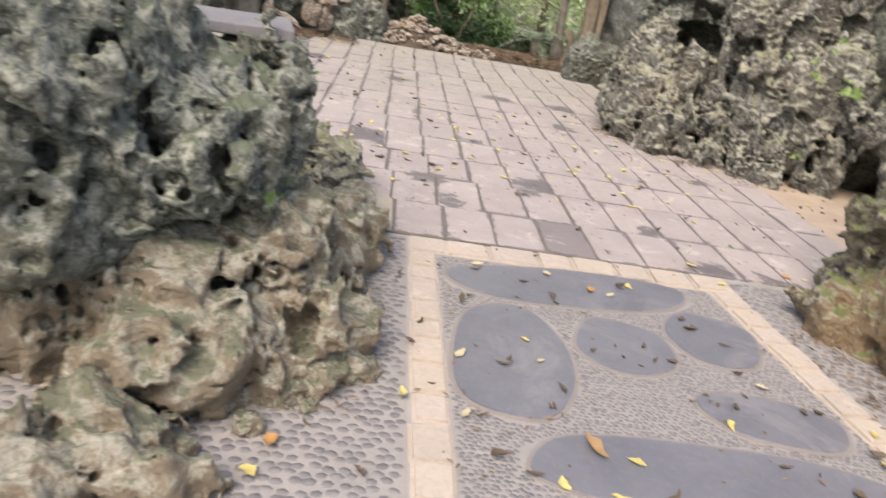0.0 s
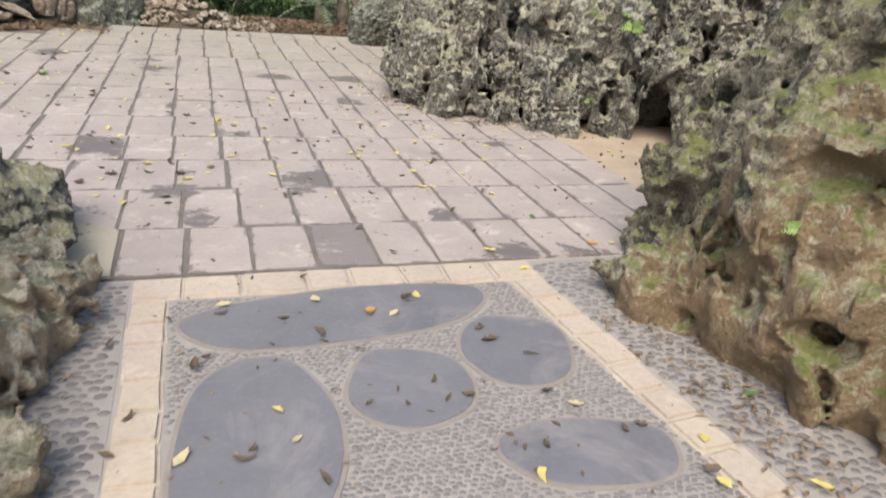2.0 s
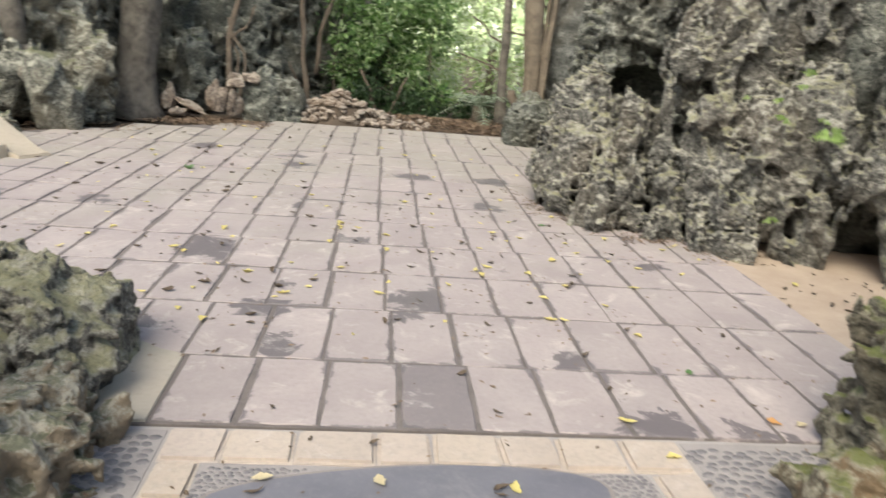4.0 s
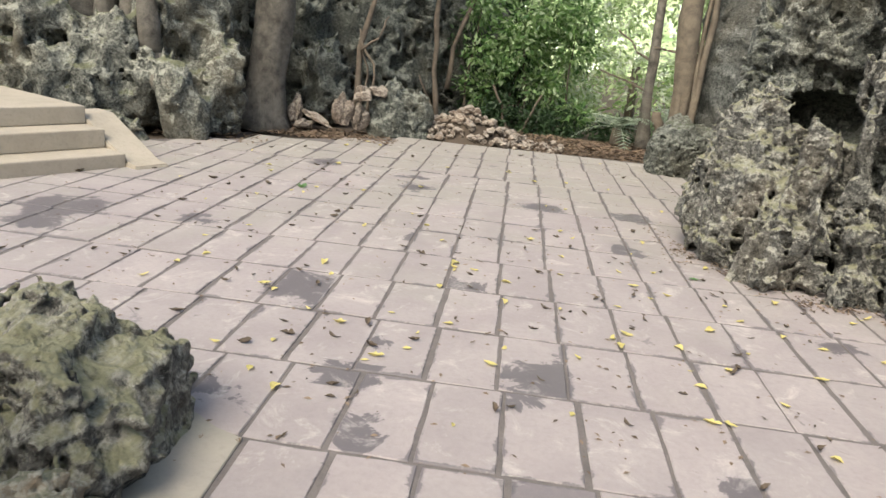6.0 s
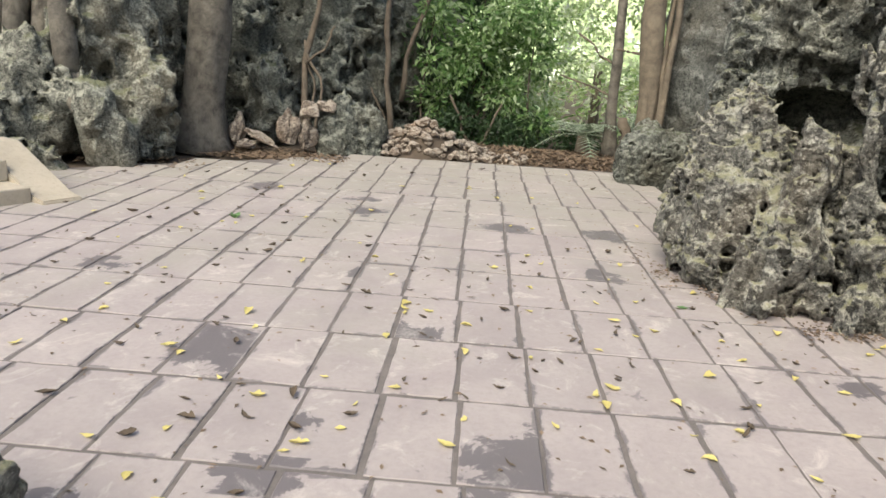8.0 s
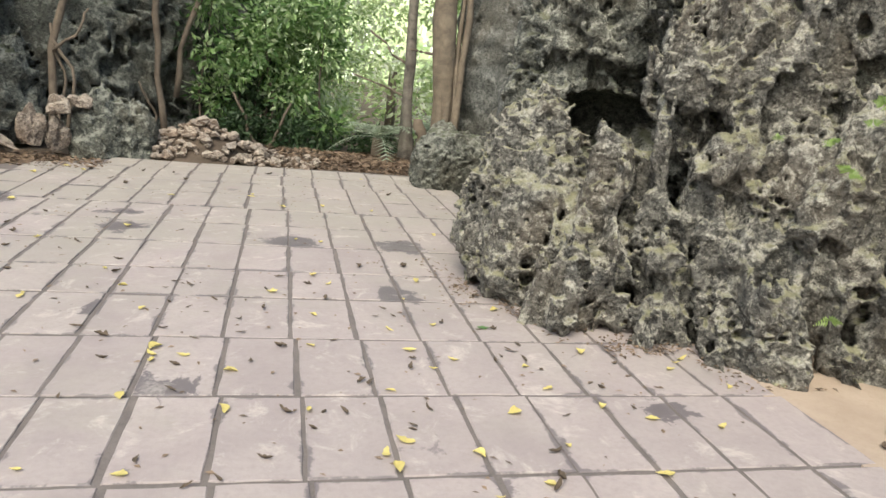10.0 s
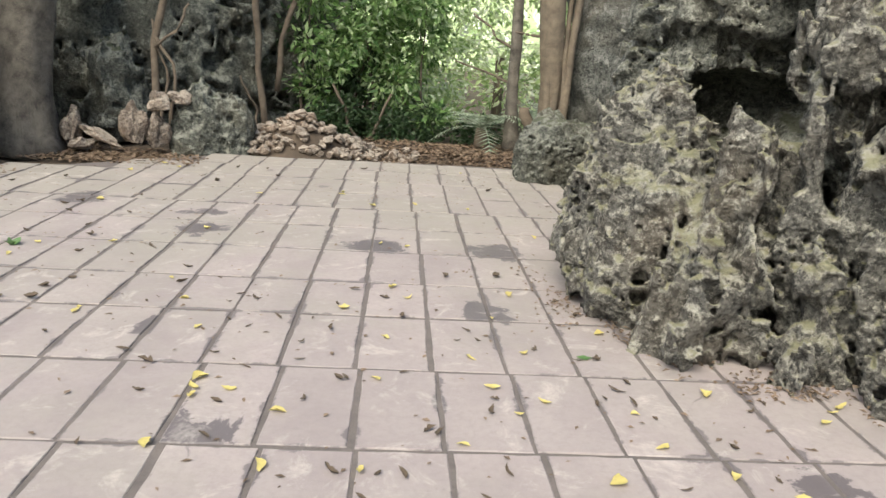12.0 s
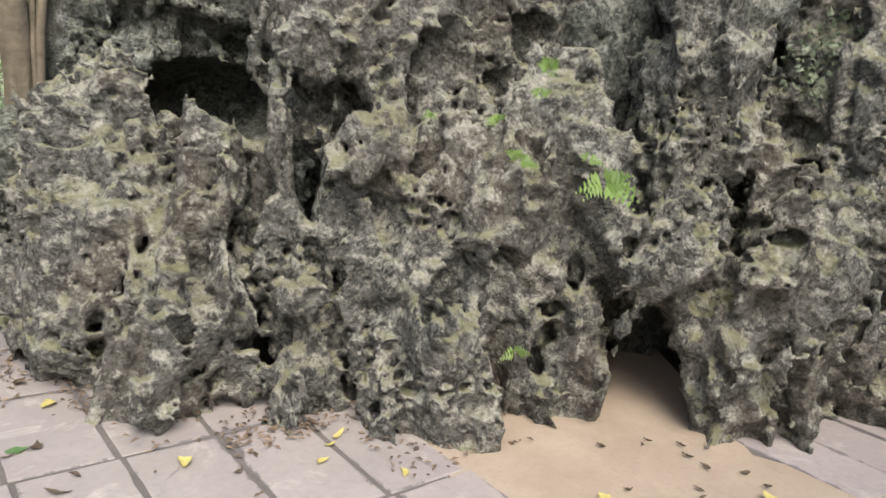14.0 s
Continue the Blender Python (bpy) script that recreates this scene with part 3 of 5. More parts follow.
karst("boulder", [
    (-0.10, 3.25, 0.12, 0.40, 0.55, 0.30), (-0.30, 3.20, 0.35, 0.34, 0.42, 0.24), (0.05, 2.78, 0.08, 0.28, 0.36, 0.26), (-0.34, 2.35, 0.10, 0.27, 0.27, 0.30),
    (-0.80, 2.85, 0.10, 0.50, 0.60, 0.34), (-0.38, 2.52, 0.26, 0.32, 0.28, 0.26), (-0.08, 2.80, 0.34, 0.24, 0.28, 0.20), (0.20, 3.70, 0.02, 0.17, 0.32, 0.30), (-0.05, 2.45, 0.02, 0.14, 0.13, 0.22), (0.10, 3.10, 0.36, 0.12, 0.22, 0.14)],
    [(0.08, 2.98, 0.44, 0.20, 0.12, 0.07), (-0.20, 2.62, 0.36, 0.16, 0.18, 0.07), (0.26, 3.00, 0.14, 0.12, 0.10, 0.07)],
    M_ROCK_C, 0.0165, 3.5, 0.60, 1.0, 0.05, "knobbly tan and grey eroded karst rock, foot of a boulder", "rock")
karst("boulder", [(-0.02, 4.48, 0.06, 0.28, 0.42, 0.34), (-0.40, 4.75, 0.05, 0.40, 0.34, 0.28)], [],
      M_ROCK, 0.016, 4.0, 0.52, 0.8, 0.08, "low grey boulder with moss at the edge of the paving", "rock")
karst("boulder", [(-0.42, 1.96, 0.02, 0.20, 0.18, 0.15), (-0.22, 1.82, 0.0, 0.16, 0.13, 0.10), (-0.56, 1.74, 0.04, 0.20, 0.20, 0.17)], [], M_ROCK_C, 0.0145, 5.0, 0.55, 0.9, 0.05, "small mossy boulder on grey pebbled cement", "rock")
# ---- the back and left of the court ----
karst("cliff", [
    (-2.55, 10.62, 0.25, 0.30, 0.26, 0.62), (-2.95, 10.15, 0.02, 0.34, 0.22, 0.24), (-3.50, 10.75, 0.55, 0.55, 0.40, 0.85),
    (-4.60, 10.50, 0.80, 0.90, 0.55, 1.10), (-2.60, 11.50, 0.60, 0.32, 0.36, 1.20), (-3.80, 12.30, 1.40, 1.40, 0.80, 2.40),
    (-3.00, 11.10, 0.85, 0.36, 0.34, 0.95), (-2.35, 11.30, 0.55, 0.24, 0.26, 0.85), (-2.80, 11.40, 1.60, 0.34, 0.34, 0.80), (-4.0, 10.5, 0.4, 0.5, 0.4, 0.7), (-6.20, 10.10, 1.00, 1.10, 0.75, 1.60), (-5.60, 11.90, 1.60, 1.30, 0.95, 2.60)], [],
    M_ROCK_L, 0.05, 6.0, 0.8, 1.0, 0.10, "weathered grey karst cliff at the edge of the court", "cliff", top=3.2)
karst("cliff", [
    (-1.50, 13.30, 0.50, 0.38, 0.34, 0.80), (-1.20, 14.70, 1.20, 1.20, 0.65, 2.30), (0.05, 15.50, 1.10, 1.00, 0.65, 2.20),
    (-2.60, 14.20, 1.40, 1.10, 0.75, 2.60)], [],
    M_CLIFF, 0.06, 7.0, 0.95, 1.0, 0.15, "karst cliff behind the vines, coloured dark as if in shade", "cliff", top=3.2)
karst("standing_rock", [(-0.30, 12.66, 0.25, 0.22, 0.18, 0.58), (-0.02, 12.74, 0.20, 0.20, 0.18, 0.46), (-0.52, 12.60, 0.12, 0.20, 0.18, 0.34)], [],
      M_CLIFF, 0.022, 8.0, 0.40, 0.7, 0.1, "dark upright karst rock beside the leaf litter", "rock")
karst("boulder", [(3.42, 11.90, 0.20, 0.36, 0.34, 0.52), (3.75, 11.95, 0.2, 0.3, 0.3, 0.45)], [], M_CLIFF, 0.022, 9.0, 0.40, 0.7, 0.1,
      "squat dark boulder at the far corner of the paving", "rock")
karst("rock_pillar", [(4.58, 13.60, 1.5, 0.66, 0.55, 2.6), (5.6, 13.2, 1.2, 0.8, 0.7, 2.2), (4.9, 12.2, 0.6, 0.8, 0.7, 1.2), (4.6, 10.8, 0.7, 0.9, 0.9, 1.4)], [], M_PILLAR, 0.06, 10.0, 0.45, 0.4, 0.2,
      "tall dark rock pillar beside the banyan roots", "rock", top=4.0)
# ---- the paved court ----
court = tagged(new("pavement"), "mauve stone pavers with dark soil joints, strewn with leaves", "pavement", kind="structure")


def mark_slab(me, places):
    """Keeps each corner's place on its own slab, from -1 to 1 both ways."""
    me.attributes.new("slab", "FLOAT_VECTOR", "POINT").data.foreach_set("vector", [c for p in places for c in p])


def paver_mesh(w, d, material, seed):
    """A slab with slightly ragged edges and a worn arris."""
    r = random.Random(seed)
    ring = []
    for (x0, y0), (x1, y1), n in (((-1, -1), (1, -1), 4), ((1, -1), (1, 1), 7), ((1, 1), (-1, 1), 4), ((-1, 1), (-1, -1), 7)):
        for k in range(n):
            t = k / n
            px, py = (x0 + (x1 - x0) * t) * w / 2, (y0 + (y1 - y0) * t) * d / 2
            ring.append((px - math.copysign(r.uniform(0, 0.006), px) * (abs(px) > w * 0.49), py - math.copysign(r.uniform(0, 0.007), py) * (abs(py) > d * 0.49)))
    n = len(ring)
    v = [(x, y, -0.03) for x, y in ring] + [(x, y, -0.003) for x, y in ring]
    v += [(x * (1 - 0.007 / w), y * (1 - 0.007 / d), r.uniform(-0.0008, 0.0012)) for x, y in ring]
    f = [tuple(range(2 * n, 3 * n))]
    for i in range(n):
        j = (i + 1) % n
        f += [(i, j, n + j, n + i), (n + i, n + j, 2 * n + j, 2 * n + i)]
    me = mesh_of("paver", v, f, material)
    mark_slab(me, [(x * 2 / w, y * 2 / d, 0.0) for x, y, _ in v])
    return me


def lay_pavers():
    r = random.Random(11)
    # where one joint of each row falls, and how wide its slabs are
    pitch = {0: (1.382, 0.3055), 1: (1.362, 0.3065), 2: (1.332, 0.3115), 3: (1.32, 0.315), 4: (1.31, 0.316), 5: (1.30, 0.317), 6: (1.31, 0.317)}
    full, slots = {}, []
    dark = [paver_mesh(0.302 - 0.015, ROWS[1] - ROWS[0] - 0.017, M_PAVER_DARK, 40)]
    for k, (y0, y1) in enumerate(zip(ROWS, ROWS[1:])):
        x0, w = pitch.get(k, (1.31 + r.uniform(-0.02, 0.02), WIDE))
        full[k] = [paver_mesh(w - 0.014, y1 - y0 - 0.013, M_PAVER, k * 9 + j) for j in range(4)]
        for i in range(-21, 9):
            x, y = x0 + (i + 0.5) * w, (y0 + y1) / 2
            if k == 0 and -0.70 < x < 0.42:
                continue
            if on_plaza(x, y):
                slots.append((abs(x - 1.3) + 0.25 * abs(y - 6), k, i, x, y))
    slots += [(3.0, 3, 99, 5.07 + 0.313 * i, 5.90 - 0.6 * j) for i in range(4) for j in range(3)]
    slots.sort()
    rest_v, rest_f, rest_p = [], [], []
    for count, (_, k, i, x, y) in enumerate(slots):
        dz, a = r.uniform(-0.001, 0.003), r.uniform(-0.3, 0.3) - 1.1
        # the courses run slightly aslant
        y -= 0.019 * (x - 1.3) if k > 0 else 0.010 * (x - 1.3)
        me = dark[0] if k == 0 and 1.42 < x < 1.66 else full[k][r.randrange(4)]
        if count < 300:
            ob = new("paver", me)
            ob.matrix_basis = pose(x + r.uniform(-0.006, 0.006), y + r.uniform(-0.004, 0.004), dz, 0, 0, a)
            ob.parent = court
        else:
            o = len(rest_v)
            rest_v += [(v.co.x + x, v.co.y + y - 0.019 * v.co.x, v.co.z + dz) for v in me.vertices]
            rest_p += [tuple(d.vector) for d in me.attributes["slab"].data]
            rest_f += [tuple(o + q for q in p.vertices) for p in me.polygons]
    if rest_v:
        ob = new("paver_field", mesh_of("paver_field", rest_v, rest_f, M_PAVER))
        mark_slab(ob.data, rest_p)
        ob.parent = court
        tagged(ob, kind="stuff")


bed = part("joint_bed", bm_prism([(-5.3, 4.088), (3.74, 4.088), (3.74, 6.9), (3.45, 7.2), (3.45, 12.6), (0.0, 12.62), (-5.3, 8.0)], -0.058, -0.004), M_JOINT, court, "dark soil in the joints")


# ---- the slate panel with its cream border, and pebbled cement round it ----
def approach():
    base = tagged(new("forecourt"), "grey pebbled cement round a slate panel with cream block edging", "pavement", kind="structure")
    part("cement", bm_prism([(-3.0, -1.5), (4.2, -1.5), (4.2, 4.085), (-3.0, 4.085)], -0.056, -0.014), M_CEMENT, base)
    return base


forecourt = approach()
PANEL = [(0.70, 1.92), (2.43, 1.86), (2.25, 3.84), (0.70, 3.86)]
OVALS = [(1.41, 3.63, 0.66, 0.225, 6), (0.985, 2.86, 0.255, 0.46, -6), (1.54, 3.06, 0.225, 0.245, -20), (2.04, 3.24, 0.225, 0.265, -20),
         (2.03, 2.585, 0.30, 0.165, -10), (1.66, 2.165, 0.72, 0.195, -2)]


def oval_points(cx, cy, a, b, turn, n=40, grow=0.0):
    t, out = radians(turn), []
    for k in range(n):
        u = 2 * math.pi * k / n
        c, s = math.cos(u), math.sin(u)
        c, s = math.copysign(abs(c) ** 0.86, c), math.copysign(abs(s) ** 0.86, s)
        wob = 1 + 0.03 * math.sin(3 * u + cx * 9) + 0.02 * math.sin(5 * u + cy * 7)
        x, y = (a * wob + grow) * c, (b * wob + grow) * s
        out.append((cx + x * math.cos(t) - y * math.sin(t), cy + x * math.sin(t) + y * math.cos(t)))
    return out


def in_oval(x, y, o, grow=0.0):
    cx, cy, a, b, turn = o
    t = radians(-turn)
    dx, dy = x - cx, y - cy
    u, v = dx * math.cos(t) - dy * math.sin(t), dx * math.sin(t) + dy * math.cos(t)
    return (abs(u) / (a + grow)) ** 2.3 + (abs(v) / (b + grow)) ** 2.3 < 1


part("panel_bed", bm_prism(PANEL, -0.05, -0.010), M_MORTAR, forecourt)
part("yard_bed", bm_prism([(-2.9, 1.10), (0.54, 1.10), (0.54, 4.06), (-2.9, 4.06)], -0.05, -0.011), M_MORTAR, forecourt)
part("yard_bed", bm_prism([(2.46, 4.06), (2.66, 1.68), (4.1, 1.68), (4.1, 4.06)], -0.05, -0.011), M_MORTAR, forecourt)
for o in OVALS:
    part("oval_rim", bm_prism(oval_points(*o, grow=0.018), -0.04, -0.004, 0.003), M_RIM, forecourt, "buff rim round a slate oval")
    part("slate_oval", bm_prism(oval_points(*o), -0.04, 0.000, 0.002), M_SLATE, forecourt, "smooth dark slate oval")


def pebbles(name, inside, box, pitch, lift, seed, fill=1.0):
    r = random.Random(seed)
    v, f = [], []
    y, odd = box[1], 0
    while y < box[3]:
        x = box[0] + (pitch / 2 if odd else 0)
        while x < box[2]:
            px, py = x + r.uniform(-0.22, 0.22) * pitch, y + r.uniform(-0.22, 0.22) * pitch
            if inside(px, py):
                a, b, h, t = fill * pitch * r.uniform(0.50, 0.66), fill * pitch * r.uniform(0.38, 0.50), r.uniform(0.002, 0.0045), r.uniform(-0.5, 0.5)
                o = len(v)
                ct, st = math.cos(t), math.sin(t)
                for ring, z in ((1.0, -0.004), (0.8, h * 0.7)):
                    for k in range(6):
                        u = k * math.pi / 3
                        ex, ey = a * ring * math.cos(u), b * ring * math.sin(u)
                        v.append((px + ex * ct - ey * st, py + ex * st + ey * ct, lift + z))
                v.append((px, py, lift + h))
                for k in range(6):
                    j = (k + 1) % 6
                    f += [(o + k, o + j, o + 6 + j, o + 6 + k), (o + 6 + k, o + 6 + j, o + 12)]
            x += pitch
        y += pitch * 0.8
        odd = 1 - odd
    ob = new(name, mesh_of(name, v, f, M_PEBBLE, True))
    ob.parent = forecourt
    tagged(ob, kind="stuff")


def in_panel(x, y):
    right = 2.25 + (3.84 - y) * 0.107
    low = 1.93 - (x - 0.70) * 0.03
    return 0.71 < x < right - 0.01 and low < y < 3.84 and not any(in_oval(x, y, o, 0.022) for o in OVALS)


def outside_panel(x, y):
    right = 2.46 + (3.84 - y) * 0.107
    if y > 4.02:
        return False
    return (x < 0.52) or (x > right and y > 1.72)


pebbles("panel_pebbles", in_panel, (0.70, 1.85, 2.50, 3.86), 0.026, -0.011, 5)
pebbles("yard_pebbles", outside_panel, (-0.9, 1.2, 3.0, 4.03), 0.048, -0.0125, 6, 0.98)


def border():
    r = random.Random(3)
    blocks = []

    def run(p, q, width, length):
        p, q = Vector(p), Vector(q)
        n = max(1, round((q - p).length / length))
        cuts = [0] + [(k + r.uniform(-0.14, 0.14)) / n for k in range(1, n)] + [1]
        u = (q - p).normalized()
        side = Vector((-u.y, u.x))
        for s0, s1 in zip(cuts, cuts[1:]):
            a, b = p + (q - p) * s0 + u * 0.003, p + (q - p) * s1 - u * 0.003
            w = width + r.uniform(-0.008, 0.008)
            blocks.append([a, b, b + side * w, a + side * w])
    run((0.695, 1.93), (0.70, 3.86), 0.145, 0.19)
    run((2.27, 3.84), (2.44, 1.87), 0.165, 0.2)
    run((0.55, 3.865), (2.44, 3.85), 0.205, 0.24)
    run((0.55, 1.73), (2.62, 1.68), 0.185, 0.22)
    for b in blocks:
        z = r.uniform(0.002, 0.006)
        part("edging_block", bm_prism([(p.x + r.uniform(-0.006, 0.006), p.y + r.uniform(-0.006, 0.006)) for p in b], -0.04, z, 0.014), M_BAND, forecourt)


border()

# ---- cement round the foot of the low boulder ----
patch = part("cement_patch", bm_prism([(-0.75, 4.095), (0.452, 4.095), (0.450, 4.655), (0.34, 4.70), (0.20, 4.80), (0.0, 4.90), (-0.35, 5.12), (-0.75, 5.10)], -0.05, 0.006, 0.003), M_PATCH, None)
tagged(patch, "greenish tan cement patch round the low boulder", "pavement", kind="structure")
# ---- sandy cement strip under the outcrop ----
sand = part("cement_strip", bm_prism([(3.755, 4.5), (5.05, 4.5), (5.10, 5.45), (4.88, 5.95), (5.6, 6.9), (3.9, 7.2), (3.45, 7.25), (3.755, 6.62)], -0.05, -0.002), M_SAND, None)
tagged(sand, "bare tan cement strip under the karst outcrop", "pavement", kind="structure")
side_bed = part("joint_bed", bm_prism([(4.80, 4.35), (6.60, 4.35), (6.60, 6.25), (4.80, 6.25)], -0.05, -0.007), M_JOINT, court)
far_bed = part("cement_skirt", bm_prism([(2.6, 7.25), (3.44, 7.22), (3.44, 12.0), (2.9, 12.0)], -0.05, -0.011), M_CEMENT, None)
tagged(far_bed, "grey cement between pavers and rock foot", "pavement", kind="structure")


# ---- steps ----
def steps():
    base = tagged(new("stairs"), "tan cement steps with a sloping side kerb", "stairs")
    base.matrix_basis = pose(-2.15, 8.68, 0, 0, 0, 60.5)
    # local x runs along the treads towards the kerb, local y climbs
    low = -0.02
    for k, high in enumerate((0.125, 0.30, 0.47)):
        part("step", bm_box(-2.6, 0.0, 0.32 * k, 0.32 * k + (1.6 if k == 2 else 0.36), low, high, 0.014, 2), M_STEP, base)
        low = high
    bm = bmesh.new()
    prof = [(-0.15, 0.0), (-0.14, 0.025), (0.0, 0.045), (0.74, 0.385), (1.0, 0.39), (1.0, 0.0)]
    lo = [bm.verts.new((0.003, y, z - 0.02 if z == 0 else z)) for y, z in prof]
    hi = [bm.verts.new((0.34, y, z - 0.02 if z == 0 else z)) for y, z in prof]
    bm.faces.new(lo)
    bm.faces.new(hi[::-1])
    for a in range(len(prof)):
        b = (a + 1) % len(prof)
        bm.faces.new((lo[b], lo[a], hi[a], hi[b]))
    bmesh.ops.recalc_face_normals(bm, faces=bm.faces[:])
    bmesh.ops.bevel(bm, geom=bm.edges[:], offset=0.012, segments=2, affect="EDGES")
    part("side_kerb", bm, M_STEP, base)


steps()


# ---- trees ----
def tube(bm, pts, radii, sides=10, twist=0.0, seed=0):
    r = random.Random(seed)
    rings = []
    for k, (p, rad) in enumerate(zip(pts, radii)):
        p = Vector(p)
        d = (Vector(pts[min(k + 1, len(pts) - 1)]) - Vector(pts[max(k - 1, 0)])).normalized()
        a = d.orthogonal().normalized() if abs(d.z) < 0.9 else Vector((1, 0, 0))
        a = (a - d * a.dot(d)).normalized()
        b = d.cross(a)
        rings.append([bm.verts.new(p + (a * math.cos(u) + b * math.sin(u)) * rad * (1 + 0.26 * noise.noise(Vector((p.x * 3 + math.cos(u) * 1.5, p.y * 3 + math.sin(u) * 1.5, p.z * 2.0 + seed)))))
                      for u in (2 * math.pi * s / sides + twist * k for s in range(sides))])
    for lo, hi in zip(rings, rings[1:]):
        for s in range(sides):
            t = (s + 1) % sides
            f = bm.faces.new((lo[s], lo[t], hi[t], hi[s]))
            f.smooth = True
    bm.faces.new(rings[0][::-1])
    bm.faces.new(rings[-1])
    return bm


def wander(p, q, n, wob, seed):
    r = random.Random(seed)
    p, q = Vector(p), Vector(q)
    out = []
    off = Vector((0, 0, 0))
    for k in range(n + 1):
        t = k / n
        out.append(p.lerp(q, t) + off * math.sin(math.pi * min(1, t * 1.2)))
        off += Vector((r.uniform(-wob, wob), r.uniform(-wob, wob), 0))
    return out


def leaf_cloud(clumps, per, size, material, name, parent=None, seed=0, droop=0.3, wide=0.42, flat=1.0):
    """Many small folded leaves in uneven clumps."""
    r = np.random.default_rng(seed)
    V = []
    for cx, cy, cz, rad in clumps:
        n = int(per * rad * rad * 10)
        d = r.normal(size=(n, 3))
        d /= np.linalg.norm(d, axis=1)[:, None]
        pos = np.array((cx, cy, cz)) + d * (rad * r.uniform(0.25, 1.0, n) ** 0.6)[:, None] * np.array((1, 1, 0.8 * flat))
        ax = d + r.normal(scale=0.7, size=(n, 3)) + np.array((0, 0, -droop))
        ax /= np.linalg.norm(ax, axis=1)[:, None]
        sd = np.cross(ax, r.normal(size=(n, 3)))
        sd /= np.linalg.norm(sd, axis=1)[:, None] + 1e-9
        up = np.cross(sd, ax)
        L = size * r.uniform(0.6, 1.35, n)[:, None]
        W = L * wide * 0.5
        quad = np.stack([pos, pos + ax * L * 0.45 + sd * W + up * W * 0.35, pos + ax * L, pos + ax * L * 0.45 - sd * W + up * W * 0.35], 1)
        V.append(quad.reshape(-1, 3))
    V = np.concatenate(V)
    n = len(V) // 4
    base = np.arange(n)[:, None] * 4
    F = np.concatenate([base + np.array((0, 1, 2)), base + np.array((0, 2, 3))])
    ob = new(name, mesh_of(name, V, F, material))
    ob.parent = parent
    return ob


def tree(label, p, top, r0, r1, crown_at, crown, per, size, bark, leaves, seed, lean_mid=None):
    base = tagged(new("tree"), label, "tree")
    pts = wander(p, top, 18, 0.02, seed)
    if lean_mid:
        pts = [q + Vector(lean_mid) * math.sin(math.pi * k / 18) for k, q in enumerate(pts)]
    radii = [r0 * (1 + 0.75 * math.exp(-k * 0.9)) + (r1 - r0) * k / 18 for k in range(19)]
    part("trunk", tube(bmesh.new(), pts, radii, 20, 0.0, seed), bark, base)
    r = random.Random(seed)
    clumps = []
    for k in range(crown):
        u = r.uniform(0, 2 * math.pi)
        c = Vector(crown_at) + Vector((math.cos(u) * r.uniform(0.5, 2.0), math.sin(u) * r.uniform(0.5, 2.0), r.uniform(-0.8, 1.2)))
        part("limb", tube(bmesh.new(), wander(pts[-2], c, 5, 0.06, seed + k), [r1 * 0.8, r1 * 0.6, r1 * 0.45, r1 * 0.3, r1 * 0.2, r1 * 0.1], 7), bark, base)
        clumps.append((*c, r.uniform(0.6, 1.1)))
    if clumps:
        leaf_cloud(clumps, per, size, leaves, "crown", base, seed)
    return base


tree("leaning grey-barked tree at the edge of the leaf litter", (-2.15, 12.25, -0.05), (-1.68, 12.4, 3.6), 0.27, 0.20, (-1.4, 12.8, 5.2), 7, 30, 0.14, M_BARK, M_LEAF_SHADED, 21, (-0.04, 0, 0))
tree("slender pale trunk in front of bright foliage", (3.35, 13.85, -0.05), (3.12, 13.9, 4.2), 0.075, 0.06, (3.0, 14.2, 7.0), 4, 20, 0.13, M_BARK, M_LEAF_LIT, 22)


def banyan(label, roots, seed, sway, bark=None):
    base = tagged(new("banyan_tree"), label, "tree")
    r = random.Random(seed)
    for k, (p, q, rad) in enumerate(roots):
        pts = wander(p, q, 8, sway, seed + k)
        part("trunk" if rad > 0.12 else "aerial_root", tube(bmesh.new(), pts, [rad * (1.3 - 0.4 * t / 8 + 0.1 * math.sin(t * 2.1)) for t in range(9)], 9, 0.0, seed + k), bark or M_ROOT, base)
    return base


banyan("tan banyan roots running down beside a dark pillar", [
    ((3.74, 13.32, -0.05), (3.76, 13.42, 4.0), 0.14), ((3.66, 13.2, -0.05), (3.70, 13.3, 4.0), 0.048), ((3.82, 13.1, -0.05), (3.78, 13.3, 4.0), 0.04), ((3.56, 13.3, -0.05), (3.70, 13.3, 3.2), 0.024),
    ((3.76, 13.05, -0.05), (3.84, 13.2, 3.6), 0.028), ((3.72, 13.1, -0.05), (3.62, 13.2, 3.6), 0.04)], 31, 0.06)
banyan("banyan with grey roots clinging to the cliff", [
    ((-3.30, 11.0, 0.5), (-3.35, 11.3, 3.6), 0.13), ((-3.62, 10.9, 0.6), (-3.5, 11.3, 3.6), 0.11), ((-2.95, 10.75, 0.9), (-3.08, 11.0, 3.6), 0.10),
    ((-2.60, 10.55, 0.25), (-2.95, 10.75, 1.0), 0.07), ((-2.45, 10.6, 0.3), (-2.85, 10.75, 0.9), 0.045), ((-3.95, 11.0, 0.6), (-3.9, 11.3, 3.6), 0.16),
    ((-4.4, 11.0, 0.6), (-4.3, 11.4, 3.6), 0.16), ((-3.12, 10.9, 0.5), (-3.2, 11.2, 3.6), 0.05)], 41, 0.04, M_BARK)
